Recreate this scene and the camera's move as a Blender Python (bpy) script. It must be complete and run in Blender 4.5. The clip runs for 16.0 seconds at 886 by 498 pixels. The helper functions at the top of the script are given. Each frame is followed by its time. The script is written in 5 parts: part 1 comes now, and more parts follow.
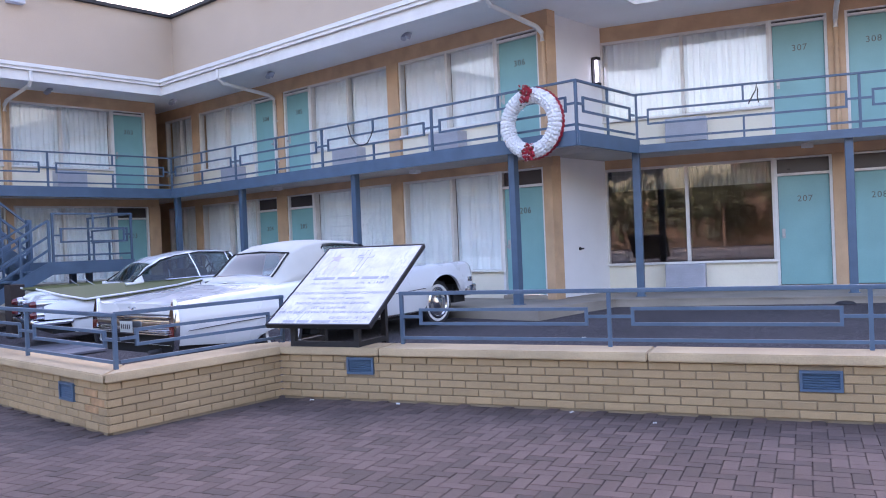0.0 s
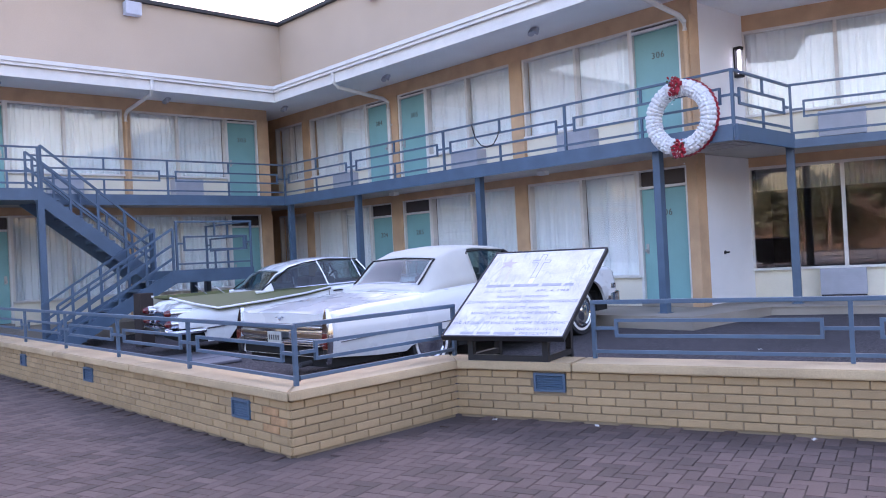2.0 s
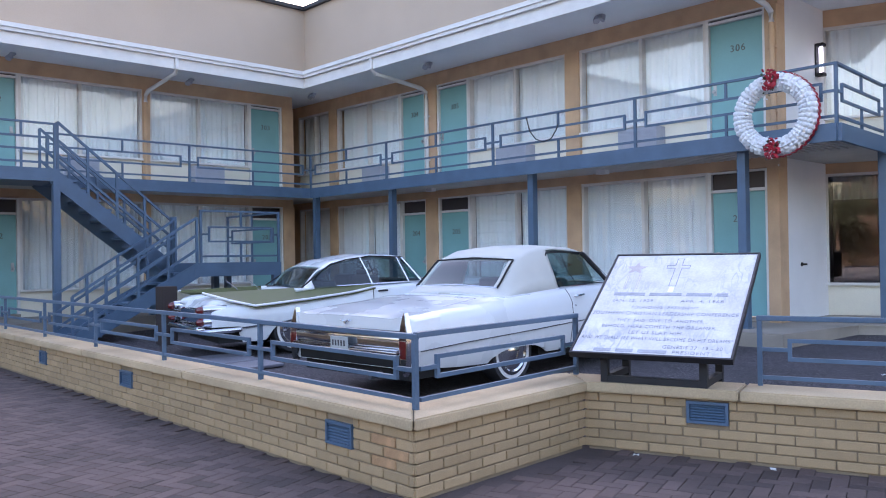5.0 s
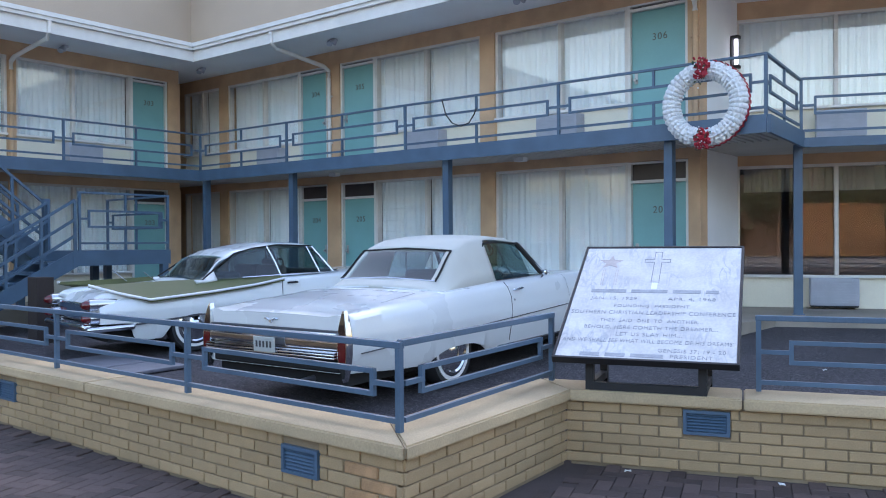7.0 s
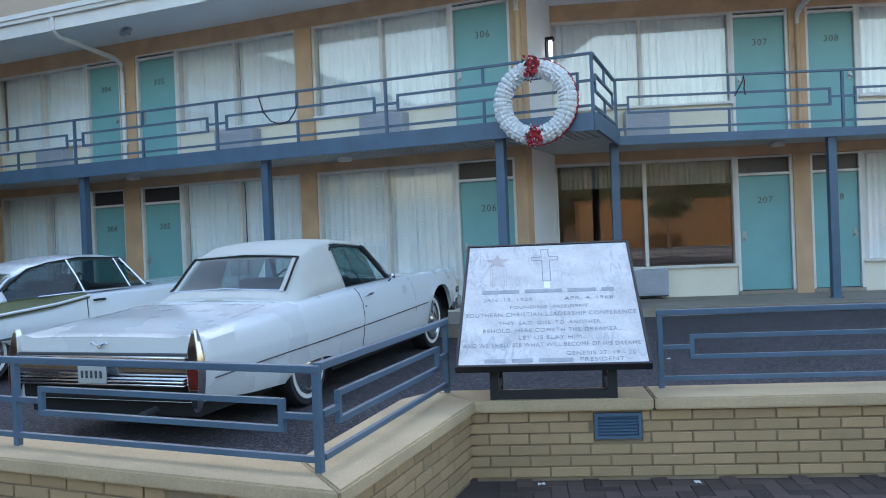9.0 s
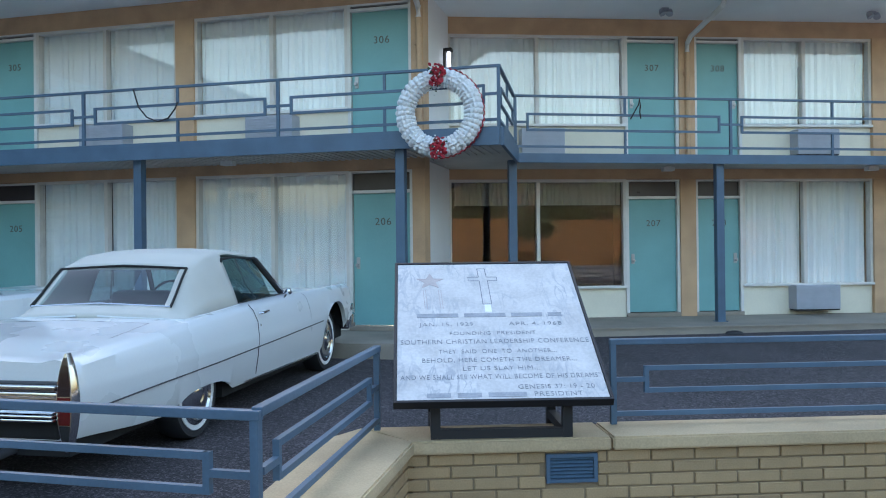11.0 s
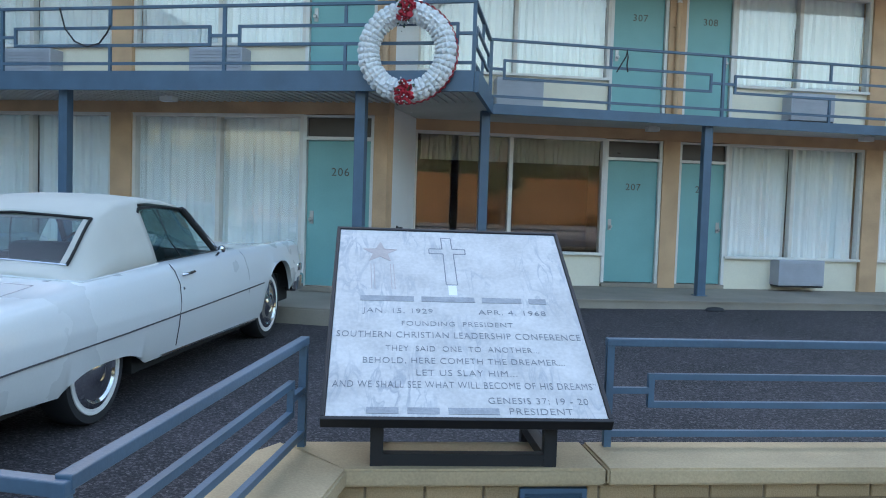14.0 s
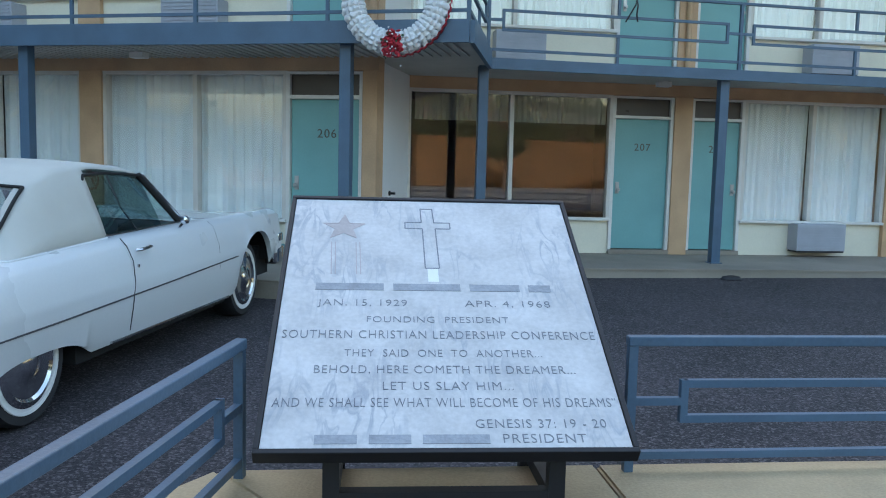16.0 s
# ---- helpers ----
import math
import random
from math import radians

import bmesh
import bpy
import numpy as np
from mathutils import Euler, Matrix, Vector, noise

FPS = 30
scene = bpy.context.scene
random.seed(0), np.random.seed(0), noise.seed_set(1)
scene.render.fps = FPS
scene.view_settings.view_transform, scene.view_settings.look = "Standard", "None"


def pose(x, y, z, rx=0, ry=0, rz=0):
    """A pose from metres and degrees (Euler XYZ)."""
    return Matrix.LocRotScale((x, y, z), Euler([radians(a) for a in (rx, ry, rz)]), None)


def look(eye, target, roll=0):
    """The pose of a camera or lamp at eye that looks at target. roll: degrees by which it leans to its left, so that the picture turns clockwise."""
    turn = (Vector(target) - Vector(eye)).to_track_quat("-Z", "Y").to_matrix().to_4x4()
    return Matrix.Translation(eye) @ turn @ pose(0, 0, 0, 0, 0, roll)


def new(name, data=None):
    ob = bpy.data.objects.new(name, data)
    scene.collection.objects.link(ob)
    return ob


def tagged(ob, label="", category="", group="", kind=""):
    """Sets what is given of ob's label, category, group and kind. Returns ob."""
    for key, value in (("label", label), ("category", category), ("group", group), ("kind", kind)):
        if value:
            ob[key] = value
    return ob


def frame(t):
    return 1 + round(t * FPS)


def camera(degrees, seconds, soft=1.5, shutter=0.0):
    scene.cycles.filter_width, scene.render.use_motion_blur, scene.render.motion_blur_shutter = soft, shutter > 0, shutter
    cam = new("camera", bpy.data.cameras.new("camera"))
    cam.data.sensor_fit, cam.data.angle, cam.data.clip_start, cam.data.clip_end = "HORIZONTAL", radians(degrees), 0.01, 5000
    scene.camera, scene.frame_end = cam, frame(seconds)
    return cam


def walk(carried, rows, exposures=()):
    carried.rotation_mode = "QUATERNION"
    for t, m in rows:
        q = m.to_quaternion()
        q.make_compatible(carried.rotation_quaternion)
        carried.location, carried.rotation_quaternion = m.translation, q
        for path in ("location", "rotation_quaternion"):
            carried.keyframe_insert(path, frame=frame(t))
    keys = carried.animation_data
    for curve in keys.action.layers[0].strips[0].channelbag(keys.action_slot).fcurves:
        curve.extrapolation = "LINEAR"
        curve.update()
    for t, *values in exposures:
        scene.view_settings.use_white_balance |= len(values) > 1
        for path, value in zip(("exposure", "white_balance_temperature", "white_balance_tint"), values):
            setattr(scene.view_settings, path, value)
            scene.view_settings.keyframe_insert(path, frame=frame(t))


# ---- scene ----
cam = camera(57.0, 16.0, soft=1.05)
PATH = [
    (0, (0.644, 0.873, 1.413), (-0.696, 2.358, 1.399), -2.4),
    (0.5, (0.372, 0.807, 1.394), (-0.977, 2.284, 1.406), -3.0),
    (1, (0.055, 0.757, 1.409), (-1.296, 2.23, 1.36), -2.7),
    (1.5, (-0.209, 0.729, 1.413), (-1.623, 2.144, 1.404), -1.3),
    (2, (-0.527, 0.708, 1.434), (-2.003, 2.057, 1.445), -2.9),
    (2.5, (-0.763, 0.676, 1.457), (-2.276, 1.982, 1.503), -1.6),
    (3, (-1.05, 0.648, 1.453), (-2.562, 1.955, 1.517), -1.6),
    (3.2, (-1.148, 0.629, 1.459), (-2.639, 1.961, 1.503), -1.9),
    (5.3, (-2.257, 0.749, 1.426), (-3.705, 2.128, 1.433), -0.5),
    (5.5, (-2.357, 0.752, 1.43), (-3.779, 2.158, 1.429), -0.5),
    (6, (-2.641, 0.813, 1.447), (-3.979, 2.299, 1.397), 0.5),
    (6.5, (-2.862, 0.842, 1.44), (-4.157, 2.366, 1.422), 0.2),
    (7, (-3.123, 0.891, 1.459), (-4.36, 2.462, 1.443), -0.4),
    (7.5, (-3.344, 0.899, 1.457), (-4.519, 2.518, 1.438), 0.3),
    (8, (-3.561, 0.875, 1.468), (-4.552, 2.612, 1.448), -0.4),
    (8.2, (-3.646, 0.901, 1.466), (-4.573, 2.673, 1.439), -0.9),
    (10.3, (-4.414, 1.266, 1.464), (-5.078, 3.153, 1.48), -1.8),
    (10.5, (-4.474, 1.317, 1.471), (-5.089, 3.22, 1.498), -1.3),
    (11, (-4.582, 1.475, 1.485), (-5.066, 3.416, 1.493), -0.6),
    (11.5, (-4.627, 1.617, 1.499), (-5.105, 3.559, 1.531), -0.2),
    (12, (-4.632, 1.808, 1.518), (-5.144, 3.741, 1.574), 0.2),
    (12.5, (-4.645, 1.981, 1.527), (-5.148, 3.916, 1.582), 1.4),
    (13, (-4.689, 2.181, 1.512), (-5.166, 4.123, 1.517), 1.6),
    (13.5, (-4.753, 2.366, 1.521), (-5.212, 4.312, 1.474), 2.2),
    (14, (-4.801, 2.564, 1.539), (-5.2, 4.521, 1.435), 1.9),
    (14.5, (-4.825, 2.74, 1.535), (-5.262, 4.688, 1.413), 1.7),
    (15, (-4.833, 2.975, 1.532), (-5.262, 4.923, 1.386), 1.8),
    (15.5, (-4.846, 3.168, 1.541), (-5.285, 5.107, 1.323), 1.7),
    (16, (-4.867, 3.365, 1.54), (-5.27, 5.315, 1.347), 1.4),
]
EXPOSURES = [(0.0, 2.66, 5710, 41), (3.2, 2.64, 5710, 41), (5.5, 2.52, 5650, 31), (7.0, 2.39, 5610, 25), (8.2, 2.24, 5550, 20), (10.5, 2.21, 5510, 15), (12.5, 2.24, 5530, 15), (14.5, 2.13, 5550, 14), (16.0, 2.08, 5560, 13)]
walk(cam, [(t, look(eye, target, roll)) for t, eye, target, roll in PATH], EXPOSURES)

# ---- sky and sun: the yard lies in the shade of the building, the low sun stands behind it ----
SUN_ELEV, SUN_AZ = 17.0, 28.0  # degrees; azimuth to the left of +y
world = bpy.data.worlds.new("world")
scene.world = world
world.use_nodes = True
wn = world.node_tree
sky = wn.nodes.new("ShaderNodeTexSky")
sky.sky_type, sky.sun_disc = "NISHITA", False
sky.sun_elevation, sky.sun_rotation = radians(SUN_ELEV), radians(-SUN_AZ)
sky.air_density, sky.dust_density, sky.ozone_density = 1.6, 5.0, 1.0
wn.links.new(sky.outputs[0], wn.nodes["Background"].inputs[0])
wn.nodes["Background"].inputs[1].default_value = 0.15
sun = new("sun", bpy.data.lights.new("sun", "SUN"))
sun.data.energy, sun.data.angle, sun.data.color = 3.2, radians(0.6), (1.0, 0.86, 0.68)
sa, se = radians(SUN_AZ), radians(SUN_ELEV)
sun.matrix_world = look((-math.sin(sa) * 60 * math.cos(se), math.cos(sa) * 60 * math.cos(se), 60 * math.sin(se)), (0, 0, 0))

# ---- materials ----
def material(name, base, rough=0.6, metal=0.0, spread=0.12, scale=6.0, fine=90.0, bump=0.15, grain=0.5, coat=0.0, second=None, stain=2.0, per_object=0.0, per_island=0.0, spec=0.5, coords="Object"):
    """A procedural surface: base colour with broad stains and fine grain, and a fine relief."""
    m = bpy.data.materials.new(name)
    m.use_nodes = True
    nt = m.node_tree
    nd, ln = nt.nodes, nt.links.new
    b = nd["Principled BSDF"]
    b.inputs["Roughness"].default_value, b.inputs["Metallic"].default_value = rough, metal
    b.inputs["Coat Weight"].default_value, b.inputs["Coat Roughness"].default_value = coat, 0.05
    b.inputs["Specular IOR Level"].default_value = spec
    tc = nd.new("ShaderNodeTexCoord")
    big, small = nd.new("ShaderNodeTexNoise"), nd.new("ShaderNodeTexNoise")
    big.inputs["Scale"].default_value, big.inputs["Detail"].default_value = stain, 5.0
    small.inputs["Scale"].default_value, small.inputs["Detail"].default_value = fine, 3.0
    for n in (big, small):
        ln(tc.outputs[coords], n.inputs["Vector"])
    add = nd.new("ShaderNodeMath")
    add.operation = "MULTIPLY_ADD"
    ln(small.outputs["Fac"], add.inputs[0])
    add.inputs[1].default_value = grain
    ln(big.outputs["Fac"], add.inputs[2])
    level = add.outputs[0]
    if per_object or per_island:
        src = nd.new("ShaderNodeObjectInfo").outputs["Random"] if per_object else nd.new("ShaderNodeNewGeometry").outputs["Random Per Island"]
        more = nd.new("ShaderNodeMath")
        more.operation = "MULTIPLY_ADD"
        ln(src, more.inputs[0])
        more.inputs[1].default_value = per_object or per_island
        ln(level, more.inputs[2])
        sub = nd.new("ShaderNodeMath")
        sub.operation = "SUBTRACT"
        ln(more.outputs[0], sub.inputs[0])
        sub.inputs[1].default_value = (per_object or per_island) / 2
        level = sub.outputs[0]
    ramp = nd.new("ShaderNodeMapRange")
    ramp.inputs["From Min"].default_value, ramp.inputs["From Max"].default_value = 0.5 + 0.5 * grain - (0.17 + 0.1 * grain), 0.5 + 0.5 * grain + (0.17 + 0.1 * grain)
    ln(level, ramp.inputs["Value"])
    mix = nd.new("ShaderNodeMix")
    mix.data_type = "RGBA"
    dark = second or tuple(c * (1 - spread) for c in base)
    lite = tuple(min(1, c * (1 + spread)) for c in base)
    mix.inputs["A"].default_value, mix.inputs["B"].default_value = (*dark, 1), (*lite, 1)
    ln(ramp.outputs[0], mix.inputs["Factor"])
    ln(mix.outputs["Result"], b.inputs["Base Color"])
    if bump:
        bp = nd.new("ShaderNodeBump")
        bp.inputs["Strength"].default_value, bp.inputs["Distance"].default_value = bump, 0.01
        ln(small.outputs["Fac"], bp.inputs["Height"])
        ln(bp.outputs[0], b.inputs["Normal"])
    rr = nd.new("ShaderNodeMapRange")
    rr.inputs["To Min"].default_value, rr.inputs["To Max"].default_value = max(0.02, rough - 0.08), min(1, rough + 0.08)
    ln(big.outputs["Fac"], rr.inputs["Value"])
    ln(rr.outputs[0], b.inputs["Roughness"])
    return m


def glass(name, tint=(1, 1, 1), rough=0.0, sheen=0.10):
    """A thin pane: clear, with a mirror-like sheen that grows at grazing angles."""
    m = bpy.data.materials.new(name)
    m.use_nodes = True
    nt = m.node_tree
    nd, ln = nt.nodes, nt.links.new
    out = nd["Material Output"]
    clear, gloss, mix, facing = nd.new("ShaderNodeBsdfTransparent"), nd.new("ShaderNodeBsdfGlossy"), nd.new("ShaderNodeMixShader"), nd.new("ShaderNodeLayerWeight")
    clear.inputs[0].default_value = (*tint, 1)
    gloss.inputs["Roughness"].default_value = rough
    facing.inputs["Blend"].default_value = 0.5
    power, span = nd.new("ShaderNodeMath"), nd.new("ShaderNodeMapRange")
    power.operation, power.inputs[1].default_value = "POWER", 4.0
    ln(facing.outputs["Facing"], power.inputs[0])
    ln(power.outputs[0], span.inputs["Value"])
    span.inputs["To Min"].default_value, span.inputs["To Max"].default_value = sheen, 0.95
    ln(span.outputs[0], mix.inputs[0])
    ln(clear.outputs[0], mix.inputs[1])
    ln(gloss.outputs[0], mix.inputs[2])
    ln(mix.outputs[0], out.inputs["Surface"])
    return m


def glow(name, colour, strength):
    m = bpy.data.materials.new(name)
    m.use_nodes = True
    b = m.node_tree.nodes["Principled BSDF"]
    b.inputs["Base Color"].default_value = (*colour, 1)
    b.inputs["Emission Color"].default_value, b.inputs["Emission Strength"].default_value = (*colour, 1), strength
    return m


M_TURQ = material("turquoise_door_paint", (0.185, 0.385, 0.385), 0.45, spread=0.08, stain=1.4, fine=40, bump=0.04, grain=0.25)
M_TAN = material("ochre_brick_pier_paint", (0.52, 0.345, 0.20), 0.7, spread=0.16, stain=2.5, fine=60, bump=0.15)
M_CREAM = material("cream_panel_paint", (0.72, 0.68, 0.55), 0.55, spread=0.06, stain=1.5, fine=50, bump=0.05)
M_WHITE = material("white_painted_wall", (0.78, 0.78, 0.77), 0.6, spread=0.05, stain=1.2, fine=60, bump=0.08)
M_TRIM = material("white_trim_paint", (0.68, 0.67, 0.64), 0.45, spread=0.07, stain=3, fine=70, bump=0.05)
M_FRAME = material("window_frame_paint", (0.62, 0.60, 0.56), 0.4, spread=0.1, stain=4, fine=70, bump=0.04)
M_ALU = material("dull_aluminium", (0.42, 0.42, 0.42), 0.35, metal=0.7, spread=0.1, stain=5, bump=0.02)
M_BLUE = material("slate_blue_steel_paint", (0.066, 0.112, 0.172), 0.45, spread=0.14, stain=3, fine=80, bump=0.08)
M_SOFFIT = material("white_soffit_paint", (0.78, 0.79, 0.80), 0.75, spread=0.05, stain=1, fine=40, bump=0.05)
M_DECKUNDER = material("pale_deck_underside", (0.50, 0.48, 0.45), 0.7, spread=0.12, stain=1.5, fine=40, bump=0.08)
M_TANWALL = material("tan_stucco", (0.40, 0.32, 0.235), 0.9, spread=0.06, stain=0.5, fine=30, bump=0.2)
M_CAP = material("cast_stone_coping", (0.45, 0.345, 0.205), 0.82, spread=0.2, stain=1.8, fine=90, bump=0.25)
M_BRICK = material("buff_brick", (0.375, 0.265, 0.14), 0.85, spread=0.22, stain=2.2, fine=160, bump=0.5, grain=0.8, per_object=0.26)
M_BRICK_J = material("buff_brick_far", (0.375, 0.265, 0.14), 0.85, spread=0.22, stain=2.2, fine=160, bump=0.5, grain=0.8, per_island=0.26)
M_RUST = material("orange_stained_brick", (0.36, 0.215, 0.105), 0.85, spread=0.35, stain=9, fine=160, bump=0.4)
M_MORTAR = material("buff_mortar", (0.245, 0.185, 0.115), 0.95, spread=0.2, stain=4, fine=140, bump=0.4)
M_PAVER = material("purple_brown_paver", (0.074, 0.050, 0.043), 0.8, spread=0.42, stain=0.8, fine=120, bump=0.35, per_object=0.42)
M_PAVER_J = material("purple_brown_paver_far", (0.074, 0.050, 0.043), 0.8, spread=0.42, stain=0.8, fine=120, bump=0.35, per_island=0.42)
M_SAND = material("dark_joint_sand", (0.062, 0.046, 0.042), 0.95, spread=0.3, stain=2, fine=150, bump=0.4)
def speckle(m, colour, scale=170.0, share=0.3, amount=0.8):
    """Small stones of another colour scattered through a surface."""
    nt = m.node_tree
    nd, ln = nt.nodes, nt.links.new
    b = nd["Principled BSDF"]
    src = b.inputs["Base Color"].links[0].from_socket
    tc, cells = nd.new("ShaderNodeTexCoord"), nd.new("ShaderNodeTexVoronoi")
    cells.inputs["Scale"].default_value = scale
    ln(tc.outputs["Object"], cells.inputs["Vector"])
    split, pick = nd.new("ShaderNodeSeparateColor"), nd.new("ShaderNodeMapRange")
    ln(cells.outputs["Color"], split.inputs[0])
    pick.inputs["From Min"].default_value, pick.inputs["From Max"].default_value = 1.0 - share, 1.0
    pick.inputs["To Max"].default_value = amount
    ln(split.outputs[0], pick.inputs["Value"])
    mix = nd.new("ShaderNodeMix")
    mix.data_type = "RGBA"
    mix.inputs["B"].default_value = (*colour, 1)
    ln(src, mix.inputs["A"])
    ln(pick.outputs[0], mix.inputs["Factor"])
    ln(mix.outputs["Result"], b.inputs["Base Color"])
    return m


M_ASPHALT = material("parking_asphalt", (0.040, 0.033, 0.036), 0.9, spread=0.6, stain=0.9, fine=70, bump=0.9, grain=1.3)
speckle(M_ASPHALT, (0.17, 0.15, 0.15), 75, 0.35)
speckle(M_ASPHALT, (0.012, 0.011, 0.012), 48, 0.4)
M_STEEL = material("weathered_steel_plate", (0.15, 0.145, 0.16), 0.6, spread=0.2, stain=3, fine=70, bump=0.15)
# unseen outer ground, made pale to bounce sunlight onto fronts and soffits
M_BOUNCE = material("pale_bounce_ground", (0.21, 0.20, 0.185), 0.9, spread=0.25, stain=0.3, fine=30, bump=0.3)
M_CONC = material("walkway_concrete", (0.27, 0.235, 0.19), 0.85, spread=0.2, stain=1.2, fine=110, bump=0.3)
M_CURTAIN = material("off_white_curtain", (0.80, 0.86, 0.87), 0.9, spread=0.05, stain=3, fine=200, bump=0.05)
M_VALANCE = material("sheer_grey_blind", (0.23, 0.23, 0.21), 0.9, spread=0.08, stain=3, fine=200, bump=0.05)
# puts the rooms' lack of light into the colour; also the dark timber
M_DARK = material("unlit_room_and_timber_brown", (0.035, 0.025, 0.022), 0.8, spread=0.2, stain=1)
M_BLACK = material("black_painted_steel", (0.010, 0.010, 0.012), 0.6, spread=0.2, stain=4, fine=80, bump=0.05)
M_ACGREY = material("grey_air_conditioner", (0.37, 0.39, 0.44), 0.5, spread=0.08, stain=4, bump=0.04)
M_NUM = material("dark_bronze_numerals", (0.10, 0.11, 0.09), 0.5, spread=0.2, stain=10)
M_CHROME = material("chrome", (0.62, 0.63, 0.66), 0.10, metal=1.0, spread=0.04, stain=3, bump=0.0)
M_GLASS = glass("window_glass", sheen=0.08)
M_CARGLASS = glass("car_glass", (0.60, 0.74, 0.73), sheen=0.075)
# same car glass tinted darker, putting the dim cabin's shade into the side panes
M_SIDEGLASS = glass("car_side_glass_dimmed", (0.34, 0.44, 0.45), sheen=0.07)
M_TRANSOM = material("dark_transom_panel", (0.036, 0.028, 0.030), 0.3, spread=0.2, stain=3, bump=0.03)


# ---- building blocks ----
def box(bm, x0, x1, y0, y1, z0, z1, m=None):
    vs = [bm.verts.new(Vector((x, y, z)) if m is None else m @ Vector((x, y, z))) for z in (z0, z1) for x, y in ((x0, y0), (x1, y0), (x1, y1), (x0, y1))]
    for f in ((0, 3, 2, 1), (4, 5, 6, 7), (0, 1, 5, 4), (1, 2, 6, 5), (2, 3, 7, 6), (3, 0, 4, 7)):
        bm.faces.new([vs[i] for i in f])
    return bm


def boxes(*lots):
    bm = bmesh.new()
    for lot in lots:
        box(bm, *lot)
    return bm


def soften(bm, width, segments=2):
    bmesh.ops.bevel(bm, geom=list(bm.edges), offset=width, segments=segments, affect="EDGES", profile=0.5)
    return bm


def bbox(x0, x1, y0, y1, z0, z1, bevel=0.004, m=None):
    bm = bmesh.new()
    box(bm, x0, x1, y0, y1, z0, z1, m)
    return soften(bm, bevel)


def prism(points, z0, z1):
    """An upright block over a plan outline, anticlockwise."""
    bm = bmesh.new()
    low, top = [bm.verts.new((*p, z0)) for p in points], [bm.verts.new((*p, z1)) for p in points]
    bm.faces.new(low[::-1])
    bm.faces.new(top)
    for i in range(len(points)):
        j = (i + 1) % len(points)
        bm.faces.new((low[i], low[j], top[j], top[i]))
    return bm


def tube(bm, path, radius, sides=8, closed=False):
    """A round bar along a line of points."""
    path = [Vector(q) for q in path]
    n, rings = len(path), []
    for i, q in enumerate(path):
        a, b = path[(i - 1) % n if closed else max(i - 1, 0)], path[(i + 1) % n if closed else min(i + 1, n - 1)]
        d = (b - a).normalized()
        side = d.cross(Vector((0, 0, 1))) if abs(d.z) < 0.95 else d.cross(Vector((1, 0, 0)))
        side.normalize()
        up = side.cross(d)
        rings.append([bm.verts.new(q + radius * (math.cos(k * math.tau / sides) * side + math.sin(k * math.tau / sides) * up)) for k in range(sides)])
    for i in range(n if closed else n - 1):
        r, s = rings[i], rings[(i + 1) % n]
        for k in range(sides):
            bm.faces.new((r[k], r[(k + 1) % sides], s[(k + 1) % sides], s[k]))
    if not closed:
        bm.faces.new(rings[0][::-1])
        bm.faces.new(rings[-1])
    return bm


def bar(bm, a, b, w=0.04, h=None):
    """A square bar between two points, upright ends."""
    a, b, h = Vector(a), Vector(b), h or w
    d = (b - a).normalized()
    side = d.cross(Vector((0, 0, 1))) if abs(d.z) < 0.95 else Vector((1, 0, 0))
    side.normalize()
    up = side.cross(d).normalized()
    vs = [bm.verts.new(p + side * sx * w / 2 + up * sy * h / 2) for p in (a, b) for sx, sy in ((-1, -1), (1, -1), (1, 1), (-1, 1))]
    for f in ((0, 3, 2, 1), (4, 5, 6, 7), (0, 1, 5, 4), (1, 2, 6, 5), (2, 3, 7, 6), (3, 0, 4, 7)):
        bm.faces.new([vs[i] for i in f])
    return bm


def lathe(bm, profile, axis_m=None, sides=32):
    """Turns (radius, height) pairs round z."""
    m = axis_m or Matrix()
    rings = [[bm.verts.new(m @ Vector((r * math.cos(k * math.tau / sides), r * math.sin(k * math.tau / sides), z))) for k in range(sides)] for r, z in profile]
    for r, s in zip(rings, rings[1:]):
        for k in range(sides):
            bm.faces.new((r[k], r[(k + 1) % sides], s[(k + 1) % sides], s[k]))
    bm.faces.new(rings[0][::-1])
    bm.faces.new(rings[-1])
    return bm


def finish(name, bm, material, smooth=False):
    bmesh.ops.recalc_face_normals(bm, faces=list(bm.faces))
    me = bpy.data.meshes.new(name)
    bm.to_mesh(me)
    bm.free()
    if smooth:
        me.polygons.foreach_set("use_smooth", [True] * len(me.polygons))
        me.set_sharp_from_angle(angle=radians(38))
    if material:
        me.materials.append(material)
    return me


def part(name, bm, material, parent, label="", smooth=False):
    ob = new(name, finish(name, bm, material, smooth))
    ob.parent = parent
    return tagged(ob, label)


def thing(name, m=None, label="", category="", group="", kind=""):
    ob = new(name)
    ob.empty_display_size = 0.2
    ob.matrix_basis = m or Matrix()
    return tagged(ob, label, category, group, kind)


def solid(name, bm, material, label="", category="", group="", kind="", m=None, smooth=False):
    ob = new(name, finish(name, bm, material, smooth))
    ob.matrix_basis = m or Matrix()
    return tagged(ob, label, category, group, kind)


